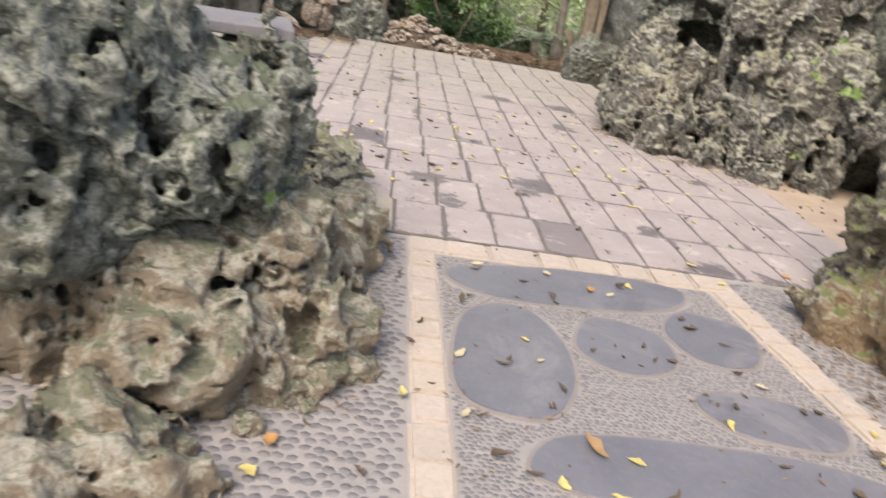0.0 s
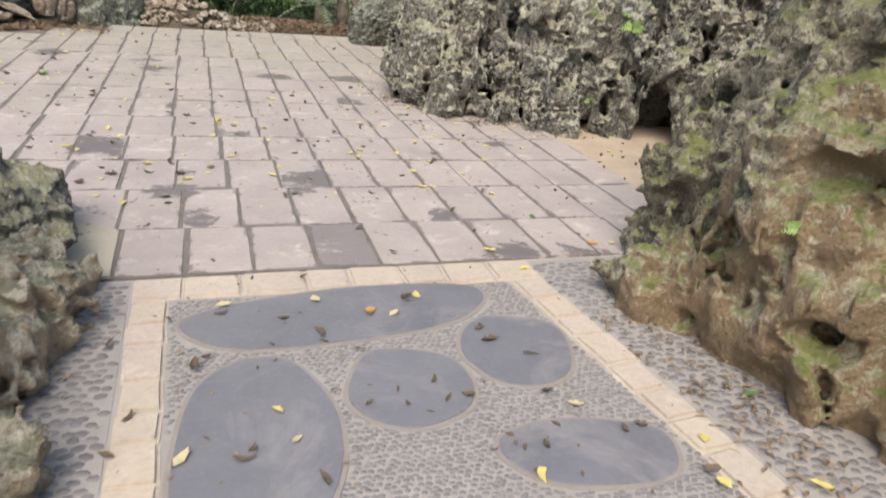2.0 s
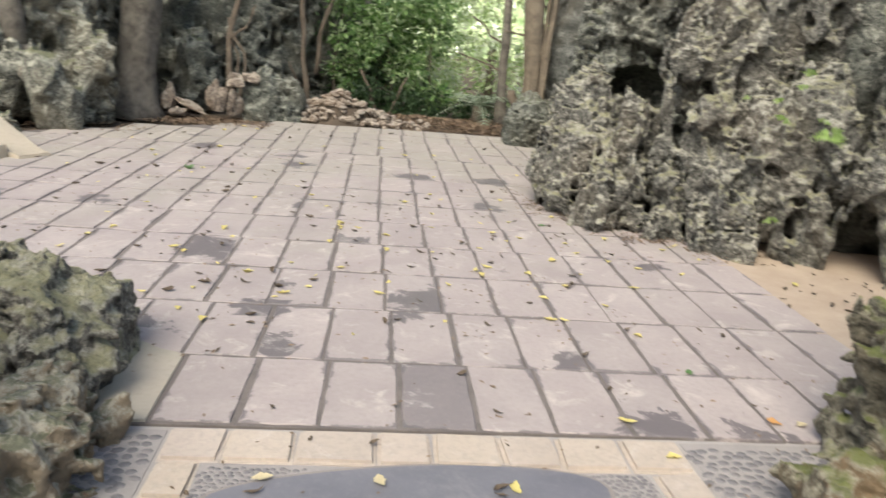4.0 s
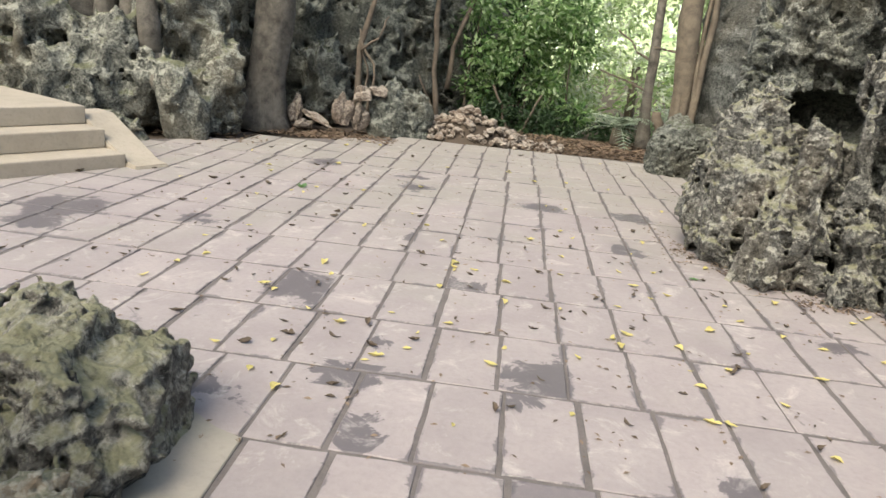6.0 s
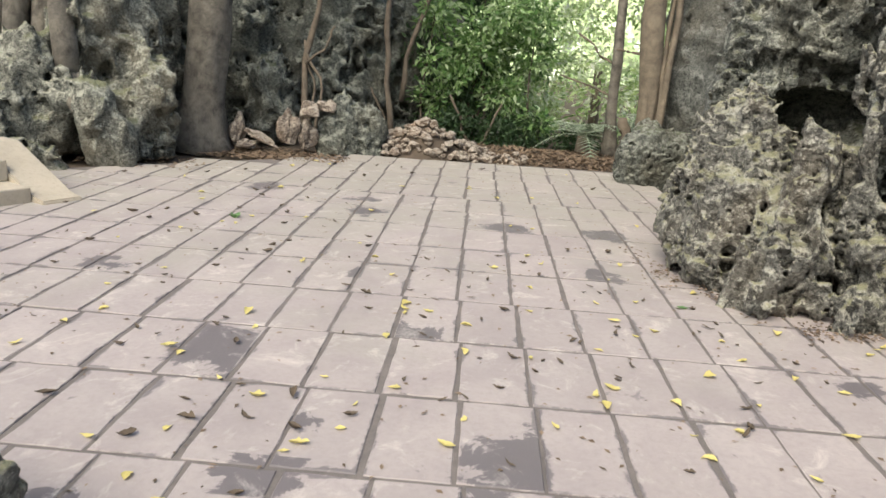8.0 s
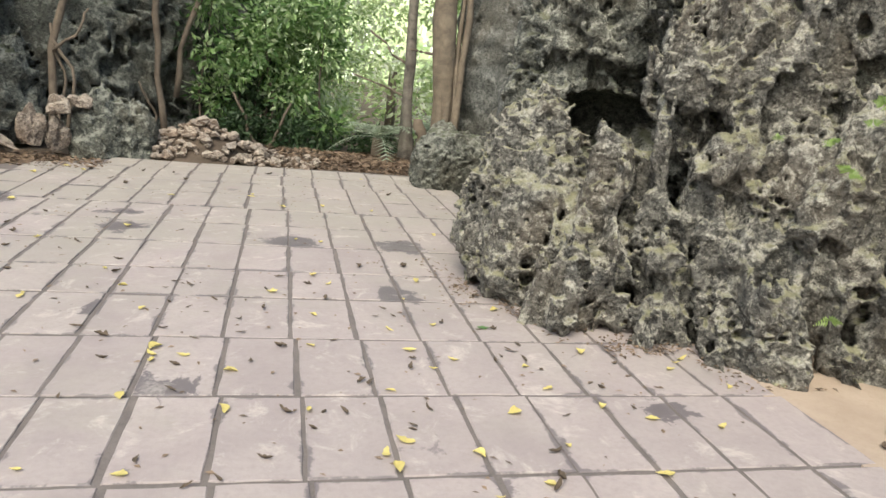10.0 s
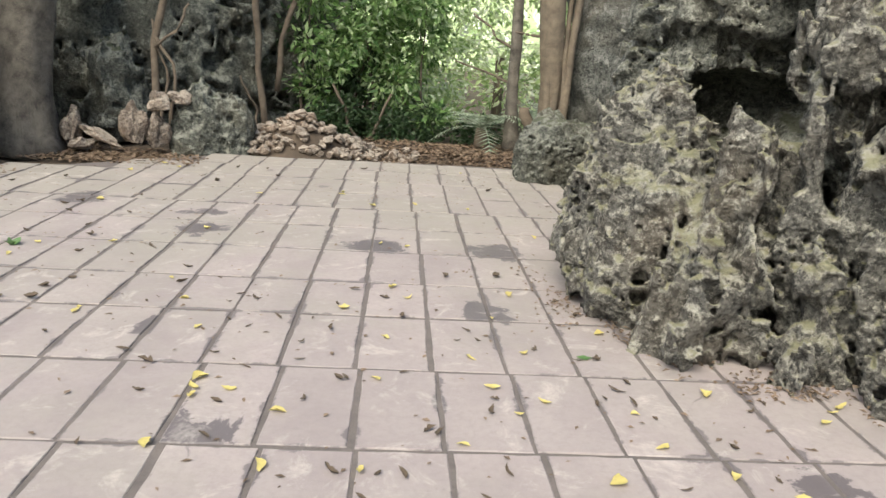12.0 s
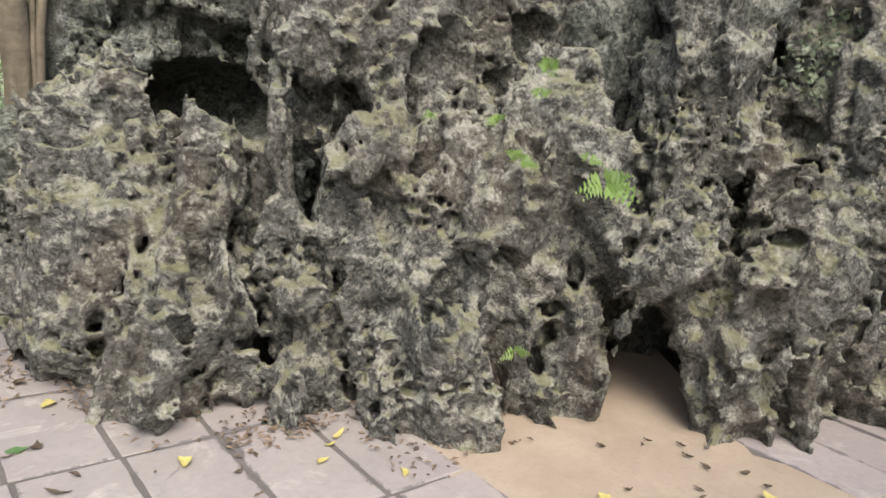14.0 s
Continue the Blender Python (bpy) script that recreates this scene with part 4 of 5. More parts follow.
banyan("thin brown hanging vines on the dark cliff", [
    ((-0.98, 12.95, 0.15), (-0.70, 13.0, 2.8), 0.036), ((-0.80, 12.95, 0.15), (-0.98, 13.0, 1.4), 0.018), ((-0.90, 12.9, 0.2), (-0.96, 13.0, 1.3), 0.015),
    ((-0.95, 12.95, 1.1), (-0.60, 13.1, 1.6), 0.014), ((0.12, 13.9, 0.1), (-0.02, 13.9, 3.2), 0.035), ((0.0, 13.9, 0.1), (-0.2, 13.9, 0.8), 0.015),
    ((0.20, 14.3, 0.6), (0.75, 14.5, 3.2), 0.03)], 51, 0.06, M_VINE)
banyan("dark arching boughs beside the slender trunk", [
    ((3.28, 13.9, 0.9), (2.55, 14.1, 1.15), 0.012), ((3.26, 13.9, 1.35), (2.75, 14.1, 1.75), 0.014), ((3.60, 13.5, 1.5), (3.25, 13.7, 1.55), 0.016), ((3.50, 13.75, -0.05), (3.46, 13.75, 0.62), 0.075),
    ((1.35, 14.1, -0.05), (0.95, 14.2, 0.75), 0.02), ((1.40, 14.1, -0.05), (1.75, 14.2, 0.7), 0.018)], 56, 0.05, M_VINE)


# ---- foliage beyond the court ----
def bush(label, clumps, per, size, leaves, seed, stems=True):
    base = tagged(new("bush"), label, "bush")
    r = random.Random(seed)
    if stems:
        for k, (x, y, z, rad) in enumerate(clumps[::3]):
            part("stem", tube(bmesh.new(), wander((x + r.uniform(-0.2, 0.2), y + r.uniform(-0.1, 0.2), -0.06), (x, y, z), 5, 0.06, seed + k), [0.022, 0.019, 0.016, 0.012, 0.009, 0.006], 6), M_TWIG, base)
    leaf_cloud(clumps, per, size, leaves, "foliage", base, seed)
    return base


def clump_field(x0, x1, y0, y1, z0, z1, n, r0, r1, seed):
    r = random.Random(seed)
    return [(r.uniform(x0, x1), r.uniform(y0, y1), r.uniform(z0, z1), r.uniform(r0, r1)) for _ in range(n)]


# leaf colours carry the light: sunlit copies in the clearing, shaded ones around it
bush("dense dark green shrub behind the rubble", clump_field(0.2, 1.8, 14.9, 15.6, 0.2, 1.7, 20, 0.30, 0.50, 1), 200, 0.10, M_LEAF_SHADED, 61)
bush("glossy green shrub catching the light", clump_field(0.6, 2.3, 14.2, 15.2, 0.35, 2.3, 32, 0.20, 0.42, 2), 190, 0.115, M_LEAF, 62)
bush("low dark shrub along the clearing's edge", clump_field(0.9, 3.1, 14.1, 14.6, 0.1, 0.45, 18, 0.20, 0.34, 8), 260, 0.09, M_LEAF_SHADED, 68, False)
bush("light-green shrub at the clearing, its leaves coloured as sunlit", clump_field(1.6, 3.3, 14.9, 15.9, 0.5, 2.9, 16, 0.20, 0.36, 9), 90, 0.10, M_LEAF_LIT, 69, False)
bush("dark undergrowth at the foot of the cliff", clump_field(-0.4, 1.2, 15.6, 16.6, 0.4, 3.4, 16, 0.5, 0.8, 3), 110, 0.13, M_LEAF_SHADED, 63)
bush("light-green foliage in the clearing, its leaves coloured as sunlit", clump_field(1.9, 5.4, 16.4, 19.0, 0.1, 3.4, 50, 0.30, 0.60, 4), 80, 0.13, M_LEAF_LIT, 64, False)
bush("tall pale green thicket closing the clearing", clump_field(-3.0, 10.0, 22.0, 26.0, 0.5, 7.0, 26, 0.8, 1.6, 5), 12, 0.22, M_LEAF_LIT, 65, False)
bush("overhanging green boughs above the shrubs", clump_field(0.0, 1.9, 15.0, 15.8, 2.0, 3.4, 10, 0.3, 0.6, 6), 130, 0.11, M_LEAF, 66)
bush("dark leaves trailing over the cliff top", clump_field(-5.5, 0.0, 13.2, 15.5, 3.0, 4.6, 20, 0.6, 1.0, 7), 40, 0.14, M_LEAF_SHADED, 67, False)


# ---- backdrop of far woods, made to glow as if sunlit ----
def backdrop():
    m, nt, b = mat("far_woods_glow", 1.0)
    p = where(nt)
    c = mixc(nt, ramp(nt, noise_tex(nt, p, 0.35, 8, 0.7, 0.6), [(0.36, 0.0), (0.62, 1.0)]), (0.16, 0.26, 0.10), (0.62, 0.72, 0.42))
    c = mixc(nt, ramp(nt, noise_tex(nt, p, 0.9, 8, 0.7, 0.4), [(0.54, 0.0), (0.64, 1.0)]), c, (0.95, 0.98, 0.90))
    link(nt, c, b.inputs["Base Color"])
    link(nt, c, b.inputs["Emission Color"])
    # emission added to brighten the clearing; the woods are no lamp
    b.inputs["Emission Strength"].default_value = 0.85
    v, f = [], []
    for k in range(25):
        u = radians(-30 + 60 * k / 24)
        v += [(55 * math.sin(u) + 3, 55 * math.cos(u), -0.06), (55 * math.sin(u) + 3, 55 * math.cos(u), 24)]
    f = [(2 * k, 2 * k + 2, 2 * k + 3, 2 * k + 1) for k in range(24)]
    tagged(new("backdrop", mesh_of("backdrop", v, f, m)), "glowing backdrop coloured as pale woods far beyond the clearing", "backdrop", kind="structure")


backdrop()


def cycad(label, at, n, length, seed, material):
    base = tagged(new("cycad"), label, "plant")
    part("trunk", tube(bmesh.new(), [(at[0], at[1], -0.06), (at[0], at[1], at[2] * 0.5), at], [0.10, 0.09, 0.07], 9), M_VINE, base)
    r = random.Random(seed)
    for k in range(n):
        u, tilt = 2 * math.pi * k / n + r.uniform(-0.2, 0.2), r.uniform(0.25, 0.95)
        pts = []
        for j in range(15):
            s = j / 14 * length * r.uniform(0.99, 1.01)
            pts.append(Vector(at) + Vector((math.cos(u) * s * math.cos(tilt), math.sin(u) * s * math.cos(tilt), s * math.sin(tilt) - 0.75 * s * s / length * (0.4 + 0.5 * math.cos(tilt)))))
        bm = bmesh.new()
        side = Vector((-math.sin(u), math.cos(u), 0))
        for j in range(2, 14):
            d = (pts[j] - pts[j - 1]).normalized()
            w = 0.22 * length * math.sin(math.pi * (j / 15) ** 0.7) + 0.02
            for sgn in (-1, 1):
                tip = pts[j] + side * sgn * w + d * w * 0.5 - Vector((0, 0, 0.15 * w))
                a, b = bm.verts.new(pts[j] - d * 0.012), bm.verts.new(pts[j] + d * 0.012)
                c = bm.verts.new(tip)
                bm.faces.new((a, b, c))
        tube(bm, pts, [0.008 - 0.0004 * j for j in range(15)], 4)
        part("frond", bm, material, base)
    return base


cycad("pale silvery cycad fronds at the edge of the clearing", (2.95, 14.0, 0.30), 16, 0.85, 71, M_CYCAD)
cycad("pale cycad fronds behind the slender trunk", (3.75, 14.4, 0.35), 14, 0.9, 72, M_CYCAD)
cycad("light green palm fronds in the clearing", (3.6, 17.2, 1.2), 14, 1.6, 73, M_LEAF_LIT)


def small_fern(at, normal, n, length, seed):
    base = tagged(new("fern"), "small bright green fern growing from the rock", "fern", group="ferns on the outcrop")
    r = random.Random(seed)
    nrm = Vector(normal).normalized()
    side = nrm.cross(Vector((0, 0, 1))).normalized()
    for k in range(n):
        a = r.uniform(-1.2, 1.2)
        d = (nrm * 0.8 + side * math.sin(a) + Vector((0, 0, r.uniform(-0.4, 0.7)))).normalized()
        bm = bmesh.new()
        p0 = Vector(at)
        s = d.cross(nrm).normalized() if abs(d.dot(nrm)) < 0.98 else side
        for j in range(1, 7):
            q = p0 + d * length * j / 6 - Vector((0, 0, 0.5 * length * (j / 6) ** 2 * 0.5))
            w = length * 0.33 * (1.15 - j / 6)
            for sg in (-1, 1):
                t = q + s * sg * w + d * w * 0.5
                v = [bm.verts.new(x) for x in (q - d * length * 0.05, q + s * sg * w * 0.5 - d * w * 0.05, t, q + s * sg * w * 0.4 + d * w * 0.5, q + d * length * 0.06)]
                bm.faces.new(v)
        part("frond", bm, M_FERN, base)
    return base




# ---- slab on the boulder ----
def slab():
    ob = part("stone_slab", bm_box(-0.27, 0.27, -0.15, 0.15, -0.025, 0.025, 0.008, 2), M_BENCH, None)
    tagged(ob, "grey flat stone slab lying across the boulder", "slab")
    ob.matrix_basis = pose(-0.38, 3.42, 1.085, 3, 0, 12)


slab()


# ---- loose stones ----
def stone_mesh(name, seed, material, sx, sy, sz):
    bm = bmesh.new()
    bmesh.ops.create_icosphere(bm, subdivisions=3, radius=1.0)
    for v in bm.verts:
        p = v.co.copy()
        n = noise.noise(p * 1.1 + Vector((seed * 7.1, 0, 0))) * 0.55 + noise.noise(p * 2.7 + Vector((0, seed * 3.3, 0))) * 0.25 + noise.noise(p * 6.0 + Vector((0, 0, seed))) * 0.10
        q = p * (1 + n)
        v.co = Vector((q.x * sx, q.y * sy, max(q.z, -0.55) * sz))
    me = bpy.data.meshes.new(name)
    bm.to_mesh(me)
    bm.free()
    me.materials.append(material)
    return me


def bank_height(x, y):
    rise = min(1.0, max(0.0, (y - 12.45) / 0.5))
    heap = 0.36 * math.exp(-((x - 0.62) / 0.45) ** 2 - ((y - 13.0) / 0.35) ** 2)
    return -0.05 + rise * (0.09 + 0.05 * noise.noise(Vector((x * 1.3, y * 1.3, 0))) + 0.025 * noise.noise(Vector((x * 5, y * 5, 3)))) + heap


def chunk_mesh(name, seed, material, flat):
    r = random.Random(seed)
    bm = bmesh.new()
    for _ in range(15):
        d = Vector((r.gauss(0, 1), r.gauss(0, 1), r.gauss(0, 1))).normalized()
        bm.verts.new((d.x, d.y * 0.85, d.z * flat))
    bmesh.ops.convex_hull(bm, input=bm.verts[:])
    for v in [v for v in bm.verts if not v.link_faces]:
        bm.verts.remove(v)
    bmesh.ops.bevel(bm, geom=bm.edges[:], offset=0.02, segments=1, affect="EDGES")
    me = bpy.data.meshes.new(name)
    bm.to_mesh(me)
    bm.free()
    me.materials.append(material)
    return me


def rubble():
    r = random.Random(77)
    meshes = [chunk_mesh("rubble_stone", k, M_RUBBLE, r.uniform(0.5, 0.85)) for k in range(7)]
    for k in range(280):
        t = r.random()
        x = 0.18 + 1.9 * t ** 1.25
        dy = r.uniform(-1, 1)
        y = 12.84 + 0.30 * dy
        s = r.choice((0.035, 0.045, 0.055, 0.065, 0.09)) * r.uniform(0.8, 1.2) * (1.0 if x < 1.5 else 0.7)
        z = bank_height(x, y) + s * 0.3 + 0.05 * r.random()
        ob = tagged(new("rubble_stone", meshes[k % 7]), "rough brown stone in the rubble heap", "stone", "rubble heap stones")
        ob.matrix_basis = pose(x, y, z, r.uniform(-25, 25), r.uniform(-25, 25), r.uniform(0, 360)) @ Matrix.Scale(s, 4)
    pale = [stone_mesh("pale_stone", 40 + k, M_RUBBLE, 1.0, 0.8, 1.0) for k in range(3)]
    # width, depth and half-height of the stones set along the litter
    for k, (x, y, z, sx, sy, sz, ry) in enumerate(((-1.02, 12.35, 0.26, 0.13, 0.11, 0.28, 4), (-0.80, 12.48, 0.20, 0.15, 0.12, 0.24, -6), (-0.78, 12.46, 0.52, 0.16, 0.12, 0.13, 8),
                                                  (-0.55, 12.52, 0.58, 0.13, 0.11, 0.10, -8), (-1.72, 12.50, 0.20, 0.15, 0.12, 0.24, -10), (-1.42, 12.42, 0.16, 0.24, 0.12, 0.05, 24), (-1.55, 12.30, 0.06, 0.16, 0.12, 0.08, 0))):
        ob = tagged(new("stone", pale[k % 3]), "pale tan stone standing in the leaf litter", "stone", "stones in the litter")
        ob.matrix_basis = pose(x, y, z, 0, ry, 70 * k) @ Matrix.Diagonal((sx, sy, sz, 1))
    foot = [stone_mesh("foot_stone", 20 + k, M_ROCK_C, 1.0, 0.8, 0.7) for k in range(4)]
    for k, (x, y, s) in enumerate(((0.35, 2.58, 0.095), (0.22, 2.50, 0.125), (0.12, 2.40, 0.07), (0.36, 2.80, 0.06), (0.02, 2.20, 0.06), (-0.18, 2.02, 0.07), (0.20, 2.34, 0.04), (-0.48, 1.98, 0.08))):
        ob = tagged(new("stone", foot[k % 4]), "small tan stone fallen at the boulder's foot", "stone", "stones at the boulder foot")
        ob.matrix_basis = pose(x, y, s * 0.25 - 0.015, r.uniform(-20, 20), r.uniform(-20, 20), r.uniform(0, 360)) @ Matrix.Scale(s, 4)


rubble()
def bank():
    n, m = 90, 60
    v = [(0.0 + 4.4 * i / n, 12.42 + 2.6 * j / m, bank_height(4.4 * i / n, 12.42 + 2.6 * j / m)) for j in range(m + 1) for i in range(n + 1)]
    f = [(j * (n + 1) + i, j * (n + 1) + i + 1, (j + 1) * (n + 1) + i + 1, (j + 1) * (n + 1) + i) for j in range(m) for i in range(n)]
    tagged(new("soil_bank", mesh_of("soil_bank", v, f, M_SOIL, True)), "low bank of brown soil behind the rubble", "ground", kind="structure")


bank()


def litter(name, spots, seed, parent_label):
    r = np.random.default_rng(seed)
    V = []
    for x0, x1, y0, y1, z, n, size in spots:
        for _ in range(n):
            p = np.array((r.uniform(x0, x1), r.uniform(y0, y1), z + r.uniform(0.0, 0.03)))
            if p[1] > 12.45 and p[0] > 0.1:
                p[2] = bank_height(p[0], p[1]) + r.uniform(0.004, 0.03)
            u = r.uniform(0, 2 * np.pi)
            a = np.array((np.cos(u), np.sin(u), r.uniform(-0.35, 0.35))) * size * r.uniform(0.5, 1.3)
            b = np.array((-np.sin(u), np.cos(u), r.uniform(-0.3, 0.3))) * size * 0.22
            V += [p - a * 0.5, p + b + (0, 0, 0.006), p + a * 0.5, p - b + (0, 0, 0.006)]
    V = np.array(V)
    base = np.arange(len(V) // 4)[:, None] * 4
    F = np.concatenate([base + np.array((0, 1, 2)), base + np.array((0, 2, 3))])
    return tagged(new(name, mesh_of(name, V, F, M_LITTER)), parent_label, "leaf litter", kind="stuff")


litter("leaf_litter", [(-2.2, -0.3, 11.75, 12.7, -0.03, 1500, 0.08), (-1.4, -0.2, 11.6, 12.2, -0.01, 300, 0.07), (1.3, 3.2, 12.48, 13.2, 0.0, 900, 0.07), (1.2, 3.3, 12.6, 13.4, 0.07, 1800, 0.07), (0.8, 3.5, 13.0, 14.2, 0.11, 2200, 0.08),
                       (2.62, 2.82, 7.75, 8.15, -0.004, 60, 0.03), (2.82, 3.02, 7.42, 7.80, -0.004, 70, 0.03), (3.0, 3.22, 7.18, 7.45, -0.004, 70, 0.03), (3.2, 3.65, 6.92, 7.16, -0.004, 110, 0.03), (3.6, 4.2, 6.45, 6.85, -0.004, 90, 0.03),
                       (-2.9, -1.6, 10.5, 11.3, -0.01, 160, 0.06), (2.85, 3.2, 7.05, 7.5, 0.0, 26, 0.035), (3.2, 3.7, 6.85, 7.1, 0.0, 50, 0.035), (3.6, 4.0, 6.5, 6.75, 0.0, 26, 0.03),
                       (2.5, 2.85, 2.2, 3.4, -0.005, 160, 0.04), (0.1, 0.42, 2.3, 4.0, -0.008, 120, 0.03), (2.5, 2.7, 7.6, 8.6, 0.0, 60, 0.03)], 91, "brown dead leaves covering the soil beyond the paving")


# ---- fallen leaves ----
def leaf_mesh(name, seed, material, length, wide, curl, cup):
    r = random.Random(seed)
    v, f = [], []
    n = 7
    lobe, bend, twist = r.uniform(0.65, 1.25), r.uniform(-0.22, 0.22), r.uniform(-0.8, 0.8)
    for k in range(n + 1):
        t = k / n
        w = wide * length * math.sin(math.pi * min(0.985, t ** lobe * 0.95 + 0.03)) * 0.5 * r.uniform(0.75, 1.2)
        x = (t - 0.5) * length
        z = curl * length * (2 * t - 1) ** 2 + 0.004
        m = bend * length * (2 * t - 1) ** 2
        tw = twist * w * (t - 0.5)
        v += [(x, m - w, z + abs(cup * w + tw)), (x, m + r.uniform(-0.002, 0.002), z), (x, m + w, z + abs(cup * w * r.uniform(0.5, 1.4) - tw))]
    for k in range(n):
        o = 3 * k
        f += [(o, o + 3, o + 4, o + 1), (o + 1, o + 4, o + 5, o + 2)]
    return mesh_of(name, v, f, material, True)


YELLOW_A = [(1.35, 6.37), (1.01, 6.87), (1.14, 6.87), (0.56, 8.16), (1.35, 6.71), (1.7, 6.99), (2.16, 6.94), (1.91, 6.0), (1.94, 5.92), (1.99, 6.09), (2.25, 5.99), (2.25, 5.57),
            (1.71, 5.7), (2.22, 5.22), (2.29, 5.23), (2.6, 5.47), (2.89, 5.81), (2.48, 6.29), (2.71, 6.51), (3.42, 6.71), (3.56, 6.84), (0.01, 6.17), (0.22, 6.67), (-0.49, 6.56),
            (-0.65, 6.07), (0.29, 5.47), (0.29, 5.17), (0.78, 5.44), (1.29, 5.51), (1.06, 5.93), (0.53, 5.76), (-0.53, 11.72), (0.44, 5.04), (0.06, 5.38)]
YELLOW_B = [(1.06, 2.98), (1.8, 2.5), (0.52, 2.46), (0.07, 1.98), (1.04, 2.06), (1.23, 2.01), (1.33, 2.21), (1.56, 1.95), (2.67, 2.26), (2.35, 2.34), (2.44, 2.55), (1.75, 3.73),
            (2.38, 3.93), (2.29, 4.18), (0.72, 1.9), (1.02, 6.81), (1.01, 6.96), (2.35, 6.82), (0.96, 6.48), (3.06, 6.22), (3.33, 6.14), (3.63, 6.52), (3.5, 6.80), (2.0, 6.51),
            (1.66, 6.34), (3.04, 6.92), (0.72, 7.84), (2.1, 7.22), (2.35, 7.28), (3.01, 7.64), (4.6, 5.75), (4.1, 6.05)]
PALE = [(1.61, 3.58), (3.04, 4.2), (0.92, 3.76), (1.3, 3.75), (0.76, 2.8), (1.1, 2.82), (0.75, 2.39), (2.09, 2.82)]
ORANGE = [(1.51, 3.61), (2.93, 4.21), (0.10, 2.12)]
DEAD_A = [(-0.25, 5.65), (0.34, 5.55), (0.54, 5.59), (0.73, 5.54), (0.92, 5.67), (1.09, 6.01), (1.14, 6.53), (0.82, 6.84), (1.43, 6.81), (1.5, 6.0), (2.49, 5.82), (2.46, 5.76),
          (2.71, 6.83), (2.54, 5.99), (2.62, 7.85), (0.12, 6.46), (0.66, 5.12), (1.33, 5.1), (0.67, 5.8), (0.18, 5.4), (0.22, 8.56), (2.13, 6.35), (1.92, 6.58), (1.89, 6.6),
          (2.13, 6.74), (1.8, 6.33), (1.57, 6.33), (2.67, 6.94), (2.41, 7.33), (1.55, 6.98), (0.64, 7.21), (2.69, 6.26), (0.77, 7.09)]
DEAD_B = [(0.91, 3.68), (1.15, 3.6), (1.28, 3.46), (1.41, 3.32), (1.63, 3.06), (1.94, 3.29), (2.07, 3.17), (1.72, 2.94), (1.88, 2.63), (2.02, 2.91), (1.16, 2.62), (0.81, 2.38),
          (0.84, 2.17), (0.95, 2.09), (0.95, 1.95), (1.16, 1.95), (1.64, 1.95), (1.83, 1.9), (1.82, 2.0), (2.12, 2.14), (2.06, 2.02), (2.3, 2.01), (1.41, 2.04), (0.94, 2.75),
          (0.5, 3.51), (0.6, 3.03), (0.55, 2.85), (0.8, 3.3), (1.7, 3.72), (0.2, 2.23), (0.39, 2.02), (2.35, 2.4), (2.59, 2.81)]


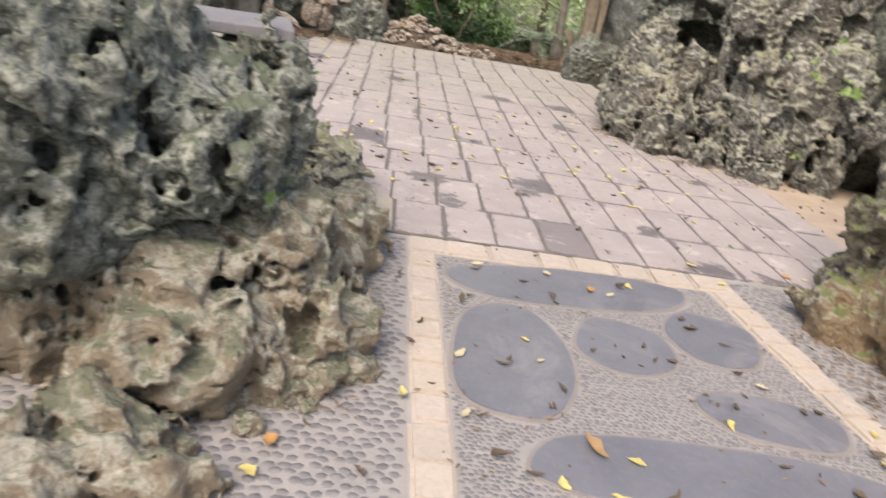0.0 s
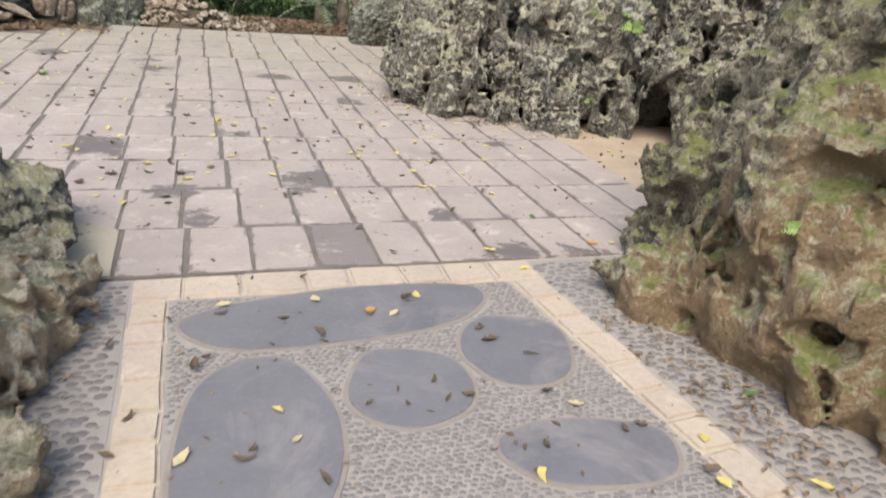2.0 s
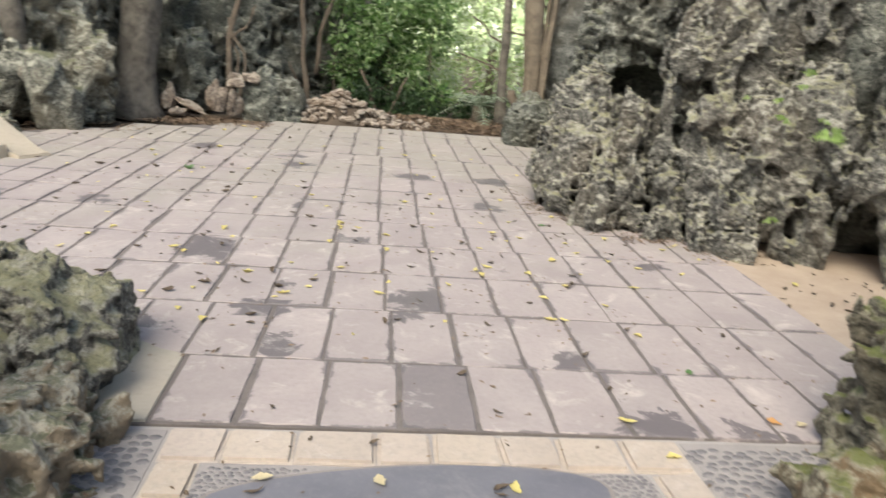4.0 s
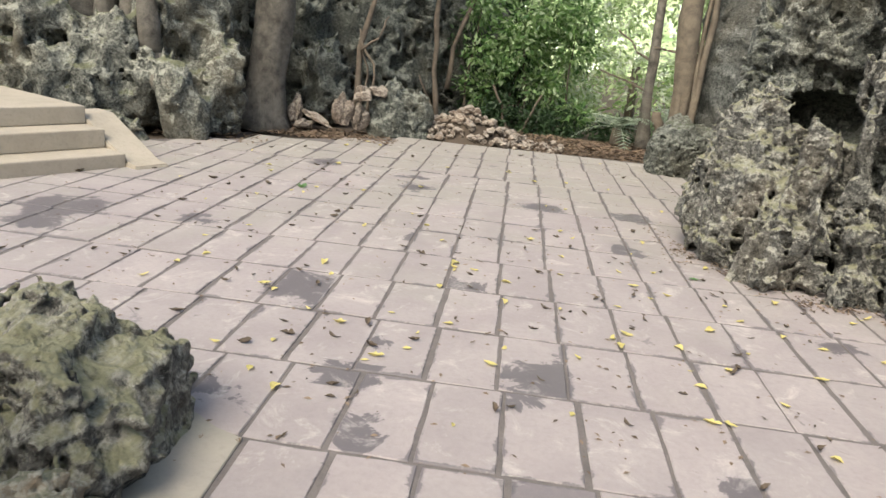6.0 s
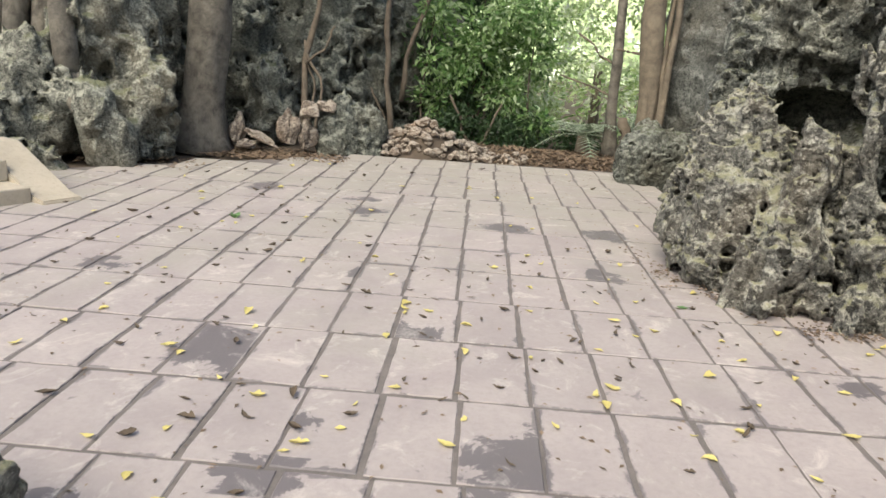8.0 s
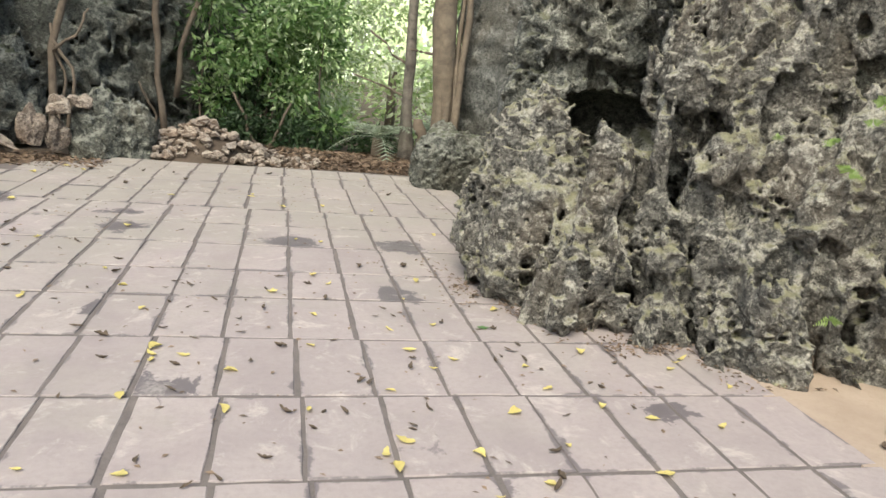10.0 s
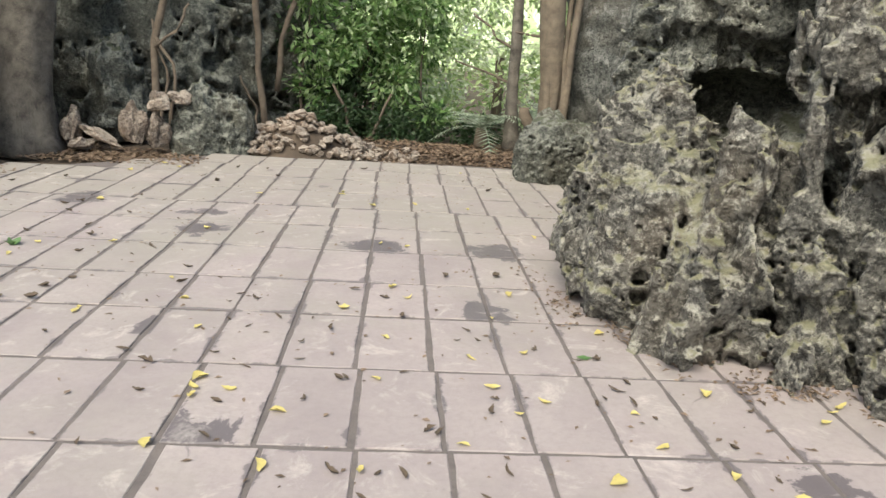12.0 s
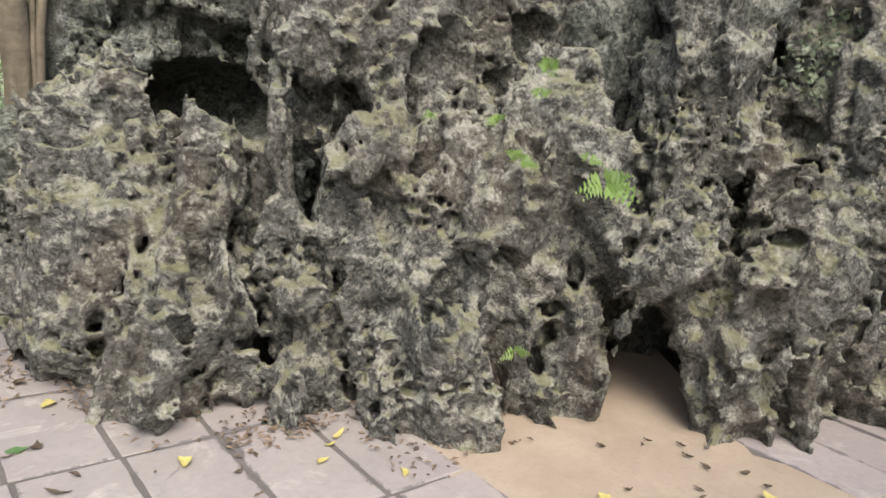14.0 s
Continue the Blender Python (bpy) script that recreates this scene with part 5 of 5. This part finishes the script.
def scatter():
    r = random.Random(15)

    def drop(kind, label, group, meshes, x, y, scale=1.0):
        ob = tagged(new(kind, r.choice(meshes)), label, "leaf", group)
        ob.matrix_basis = pose(x, y, 0.003, r.uniform(-9, 9), r.uniform(-9, 9), r.uniform(0, 360)) @ Matrix.Scale(scale * r.uniform(0.75, 1.25), 4)

    yellow = [leaf_mesh("yellow_leaf", k, M_YELLOW, 0.064, r.uniform(0.32, 0.62), r.uniform(0.0, 0.22), r.uniform(0.1, 0.9)) for k in range(10)]
    pale = [leaf_mesh("pale_leaf", 10 + k, M_PALE, 0.07, 0.5, 0.06, 0.3) for k in range(3)]
    orange = [leaf_mesh("orange_leaf", 20 + k, M_ORANGE, 0.07, 0.6, 0.10, 0.4) for k in range(2)]
    dead = [leaf_mesh("dead_leaf", 30 + k, M_DEAD, 0.068, r.uniform(0.22, 0.42), r.uniform(0.08, 0.28), r.uniform(0.4, 1.3)) for k in range(8)]
    green = [leaf_mesh("green_leaf", 50, M_GREENLEAF, 0.07, 0.5, 0.04, 0.2)]
    for x, y in YELLOW_A + YELLOW_B:
        drop("yellow_leaf", "fallen yellow leaf on the ground", "fallen yellow leaves", yellow, x, y)
    for x, y in PALE:
        drop("pale_leaf", "fallen pale buff leaf on the ground", "fallen pale leaves", pale, x, y)
    for x, y in ORANGE:
        drop("orange_leaf", "fallen orange leaf on the ground", "fallen orange leaves", orange, x, y)
    for x, y in DEAD_A + DEAD_B:
        drop("dead_leaf", "curled dark brown dead leaf on the ground", "curled dead leaves", dead, x, y)
    for x, y in ((2.62, 7.25), (2.75, 4.65), (2.80, 2.75)):
        drop("green_leaf", "fallen green leaf on the ground", "fallen green leaves", green, x, y)
    for _ in range(120):
        x, y = r.uniform(-1.6, 3.2), r.uniform(4.2, 8.2)
        if on_plaza(x, y) and (x > 0.5 or y > 5.2):
            drop("dead_leaf", "curled dark brown dead leaf on the ground", "curled dead leaves", dead, x, y, r.uniform(0.5, 0.85))
    for _ in range(34):
        drop("dead_leaf", "curled dark brown dead leaf on the ground", "curled dead leaves", dead, r.uniform(0.6, 2.5), r.uniform(1.8, 4.0), r.uniform(0.45, 0.75))
    for _ in range(28):
        x, y = r.uniform(-1.5, 3.2), r.uniform(4.6, 8.0)
        if x > 0.5 or y > 5.2:
            drop("yellow_leaf", "fallen yellow leaf on the ground", "fallen yellow leaves", yellow, x, y, 0.7)
    for _ in range(60):
        x, y = r.uniform(-2.4, 3.3), r.uniform(7.0, 12.0)
        if on_plaza(x, y):
            drop("dead_leaf", "curled dark brown dead leaf on the ground", "curled dead leaves", dead, x, y, 1.05)
    for _ in range(30):
        x, y = r.uniform(-2.0, 3.2), r.uniform(7.4, 12.0)
        if on_plaza(x, y):
            drop("yellow_leaf", "fallen yellow leaf on the ground", "fallen yellow leaves", yellow, x, y, 1.0)
    for _ in range(26):
        drop("dead_leaf", "curled dark brown dead leaf on tan cement", "curled dead leaves", dead, r.uniform(3.8, 4.7), r.uniform(5.2, 6.3), 0.7)
    husk = leaf_mesh("dead_leaf", 71, M_HUSK, 0.14, 0.40, 0.16, 1.2)
    ob = tagged(new("dead_leaf", husk), "large curled orange-brown leaf on the slate oval", "leaf")
    ob.matrix_basis = pose(1.19, 2.25, 0.004, 0, 0, -70)
    tuft = tagged(new("leaf_tuft"), "small tuft of dark green leaves on the pavers", "leaf")
    tuft.matrix_basis = pose(-0.51, 8.67, 0.0)
    for k in range(5):
        ob = new("leaf", green[0])
        ob.parent = tuft
        ob.matrix_basis = pose(0.03 * math.cos(k * 1.3), 0.03 * math.sin(k * 1.3), 0.012, 20, -35, k * 72)
    # crumbs of bark and broken leaf
    V, F = [], []
    q = np.random.default_rng(3)
    for _ in range(1500):
        x, y = q.uniform(-2.6, 3.5), q.uniform(1.9, 12.3)
        if x < 0.5 and y < 4.1:
            continue
        s, u = q.uniform(0.006, 0.02), q.uniform(0, 6.28)
        c, n = math.cos(u) * s, math.sin(u) * s
        w = q.uniform(0.3, 0.6)
        o = len(V)
        V += [(x - c, y - n, 0.005), (x + n * w, y - c * w, 0.007), (x + c, y + n, 0.006), (x - n * w, y + c * w, 0.009)]
        F += [(o, o + 1, o + 2), (o, o + 2, o + 3)]
    tagged(new("leaf_crumbs", mesh_of("leaf_crumbs", V, F, M_LITTER)), "brown crumbs of leaf and bark on the paving", "leaf litter", kind="stuff")


FERNS = [((4.37, 6.45, 0.98), 7, 0.15), ((4.33, 6.50, 1.06), 3, 0.07), ((4.30, 6.71, 1.36), 4, 0.10), ((4.24, 6.69, 1.27), 3, 0.07), ((4.06, 7.08, 1.16), 4, 0.07),
         ((4.18, 6.82, 1.16), 4, 0.08), ((4.10, 6.62, 1.04), 5, 0.09), ((4.16, 6.58, 0.32), 4, 0.09)]
for k, (at, n, size) in enumerate(FERNS):
    small_fern(at, (-0.65, -0.7, 0.2), n, size, 200 + k)
small_fern((-0.01, 2.58, 0.64), (0.5, -0.8, 0.2), 5, 0.09, 230)
small_fern((2.66, 2.62, 0.74), (-0.8, -0.5, 0.2), 4, 0.07, 231)

creeper = leaf_cloud([(5.38, 6.26, 1.52, 0.10), (5.45, 6.24, 1.62, 0.12), (5.34, 6.24, 1.40, 0.08), (5.52, 6.22, 1.48, 0.10)], 900, 0.032, M_CREEPER, "creeper", None, 88, 0.3, 0.7)
tagged(creeper, "small grey-green creeper leaves on the dark rock", "plant", kind="stuff")

scatter()
lay_pavers()
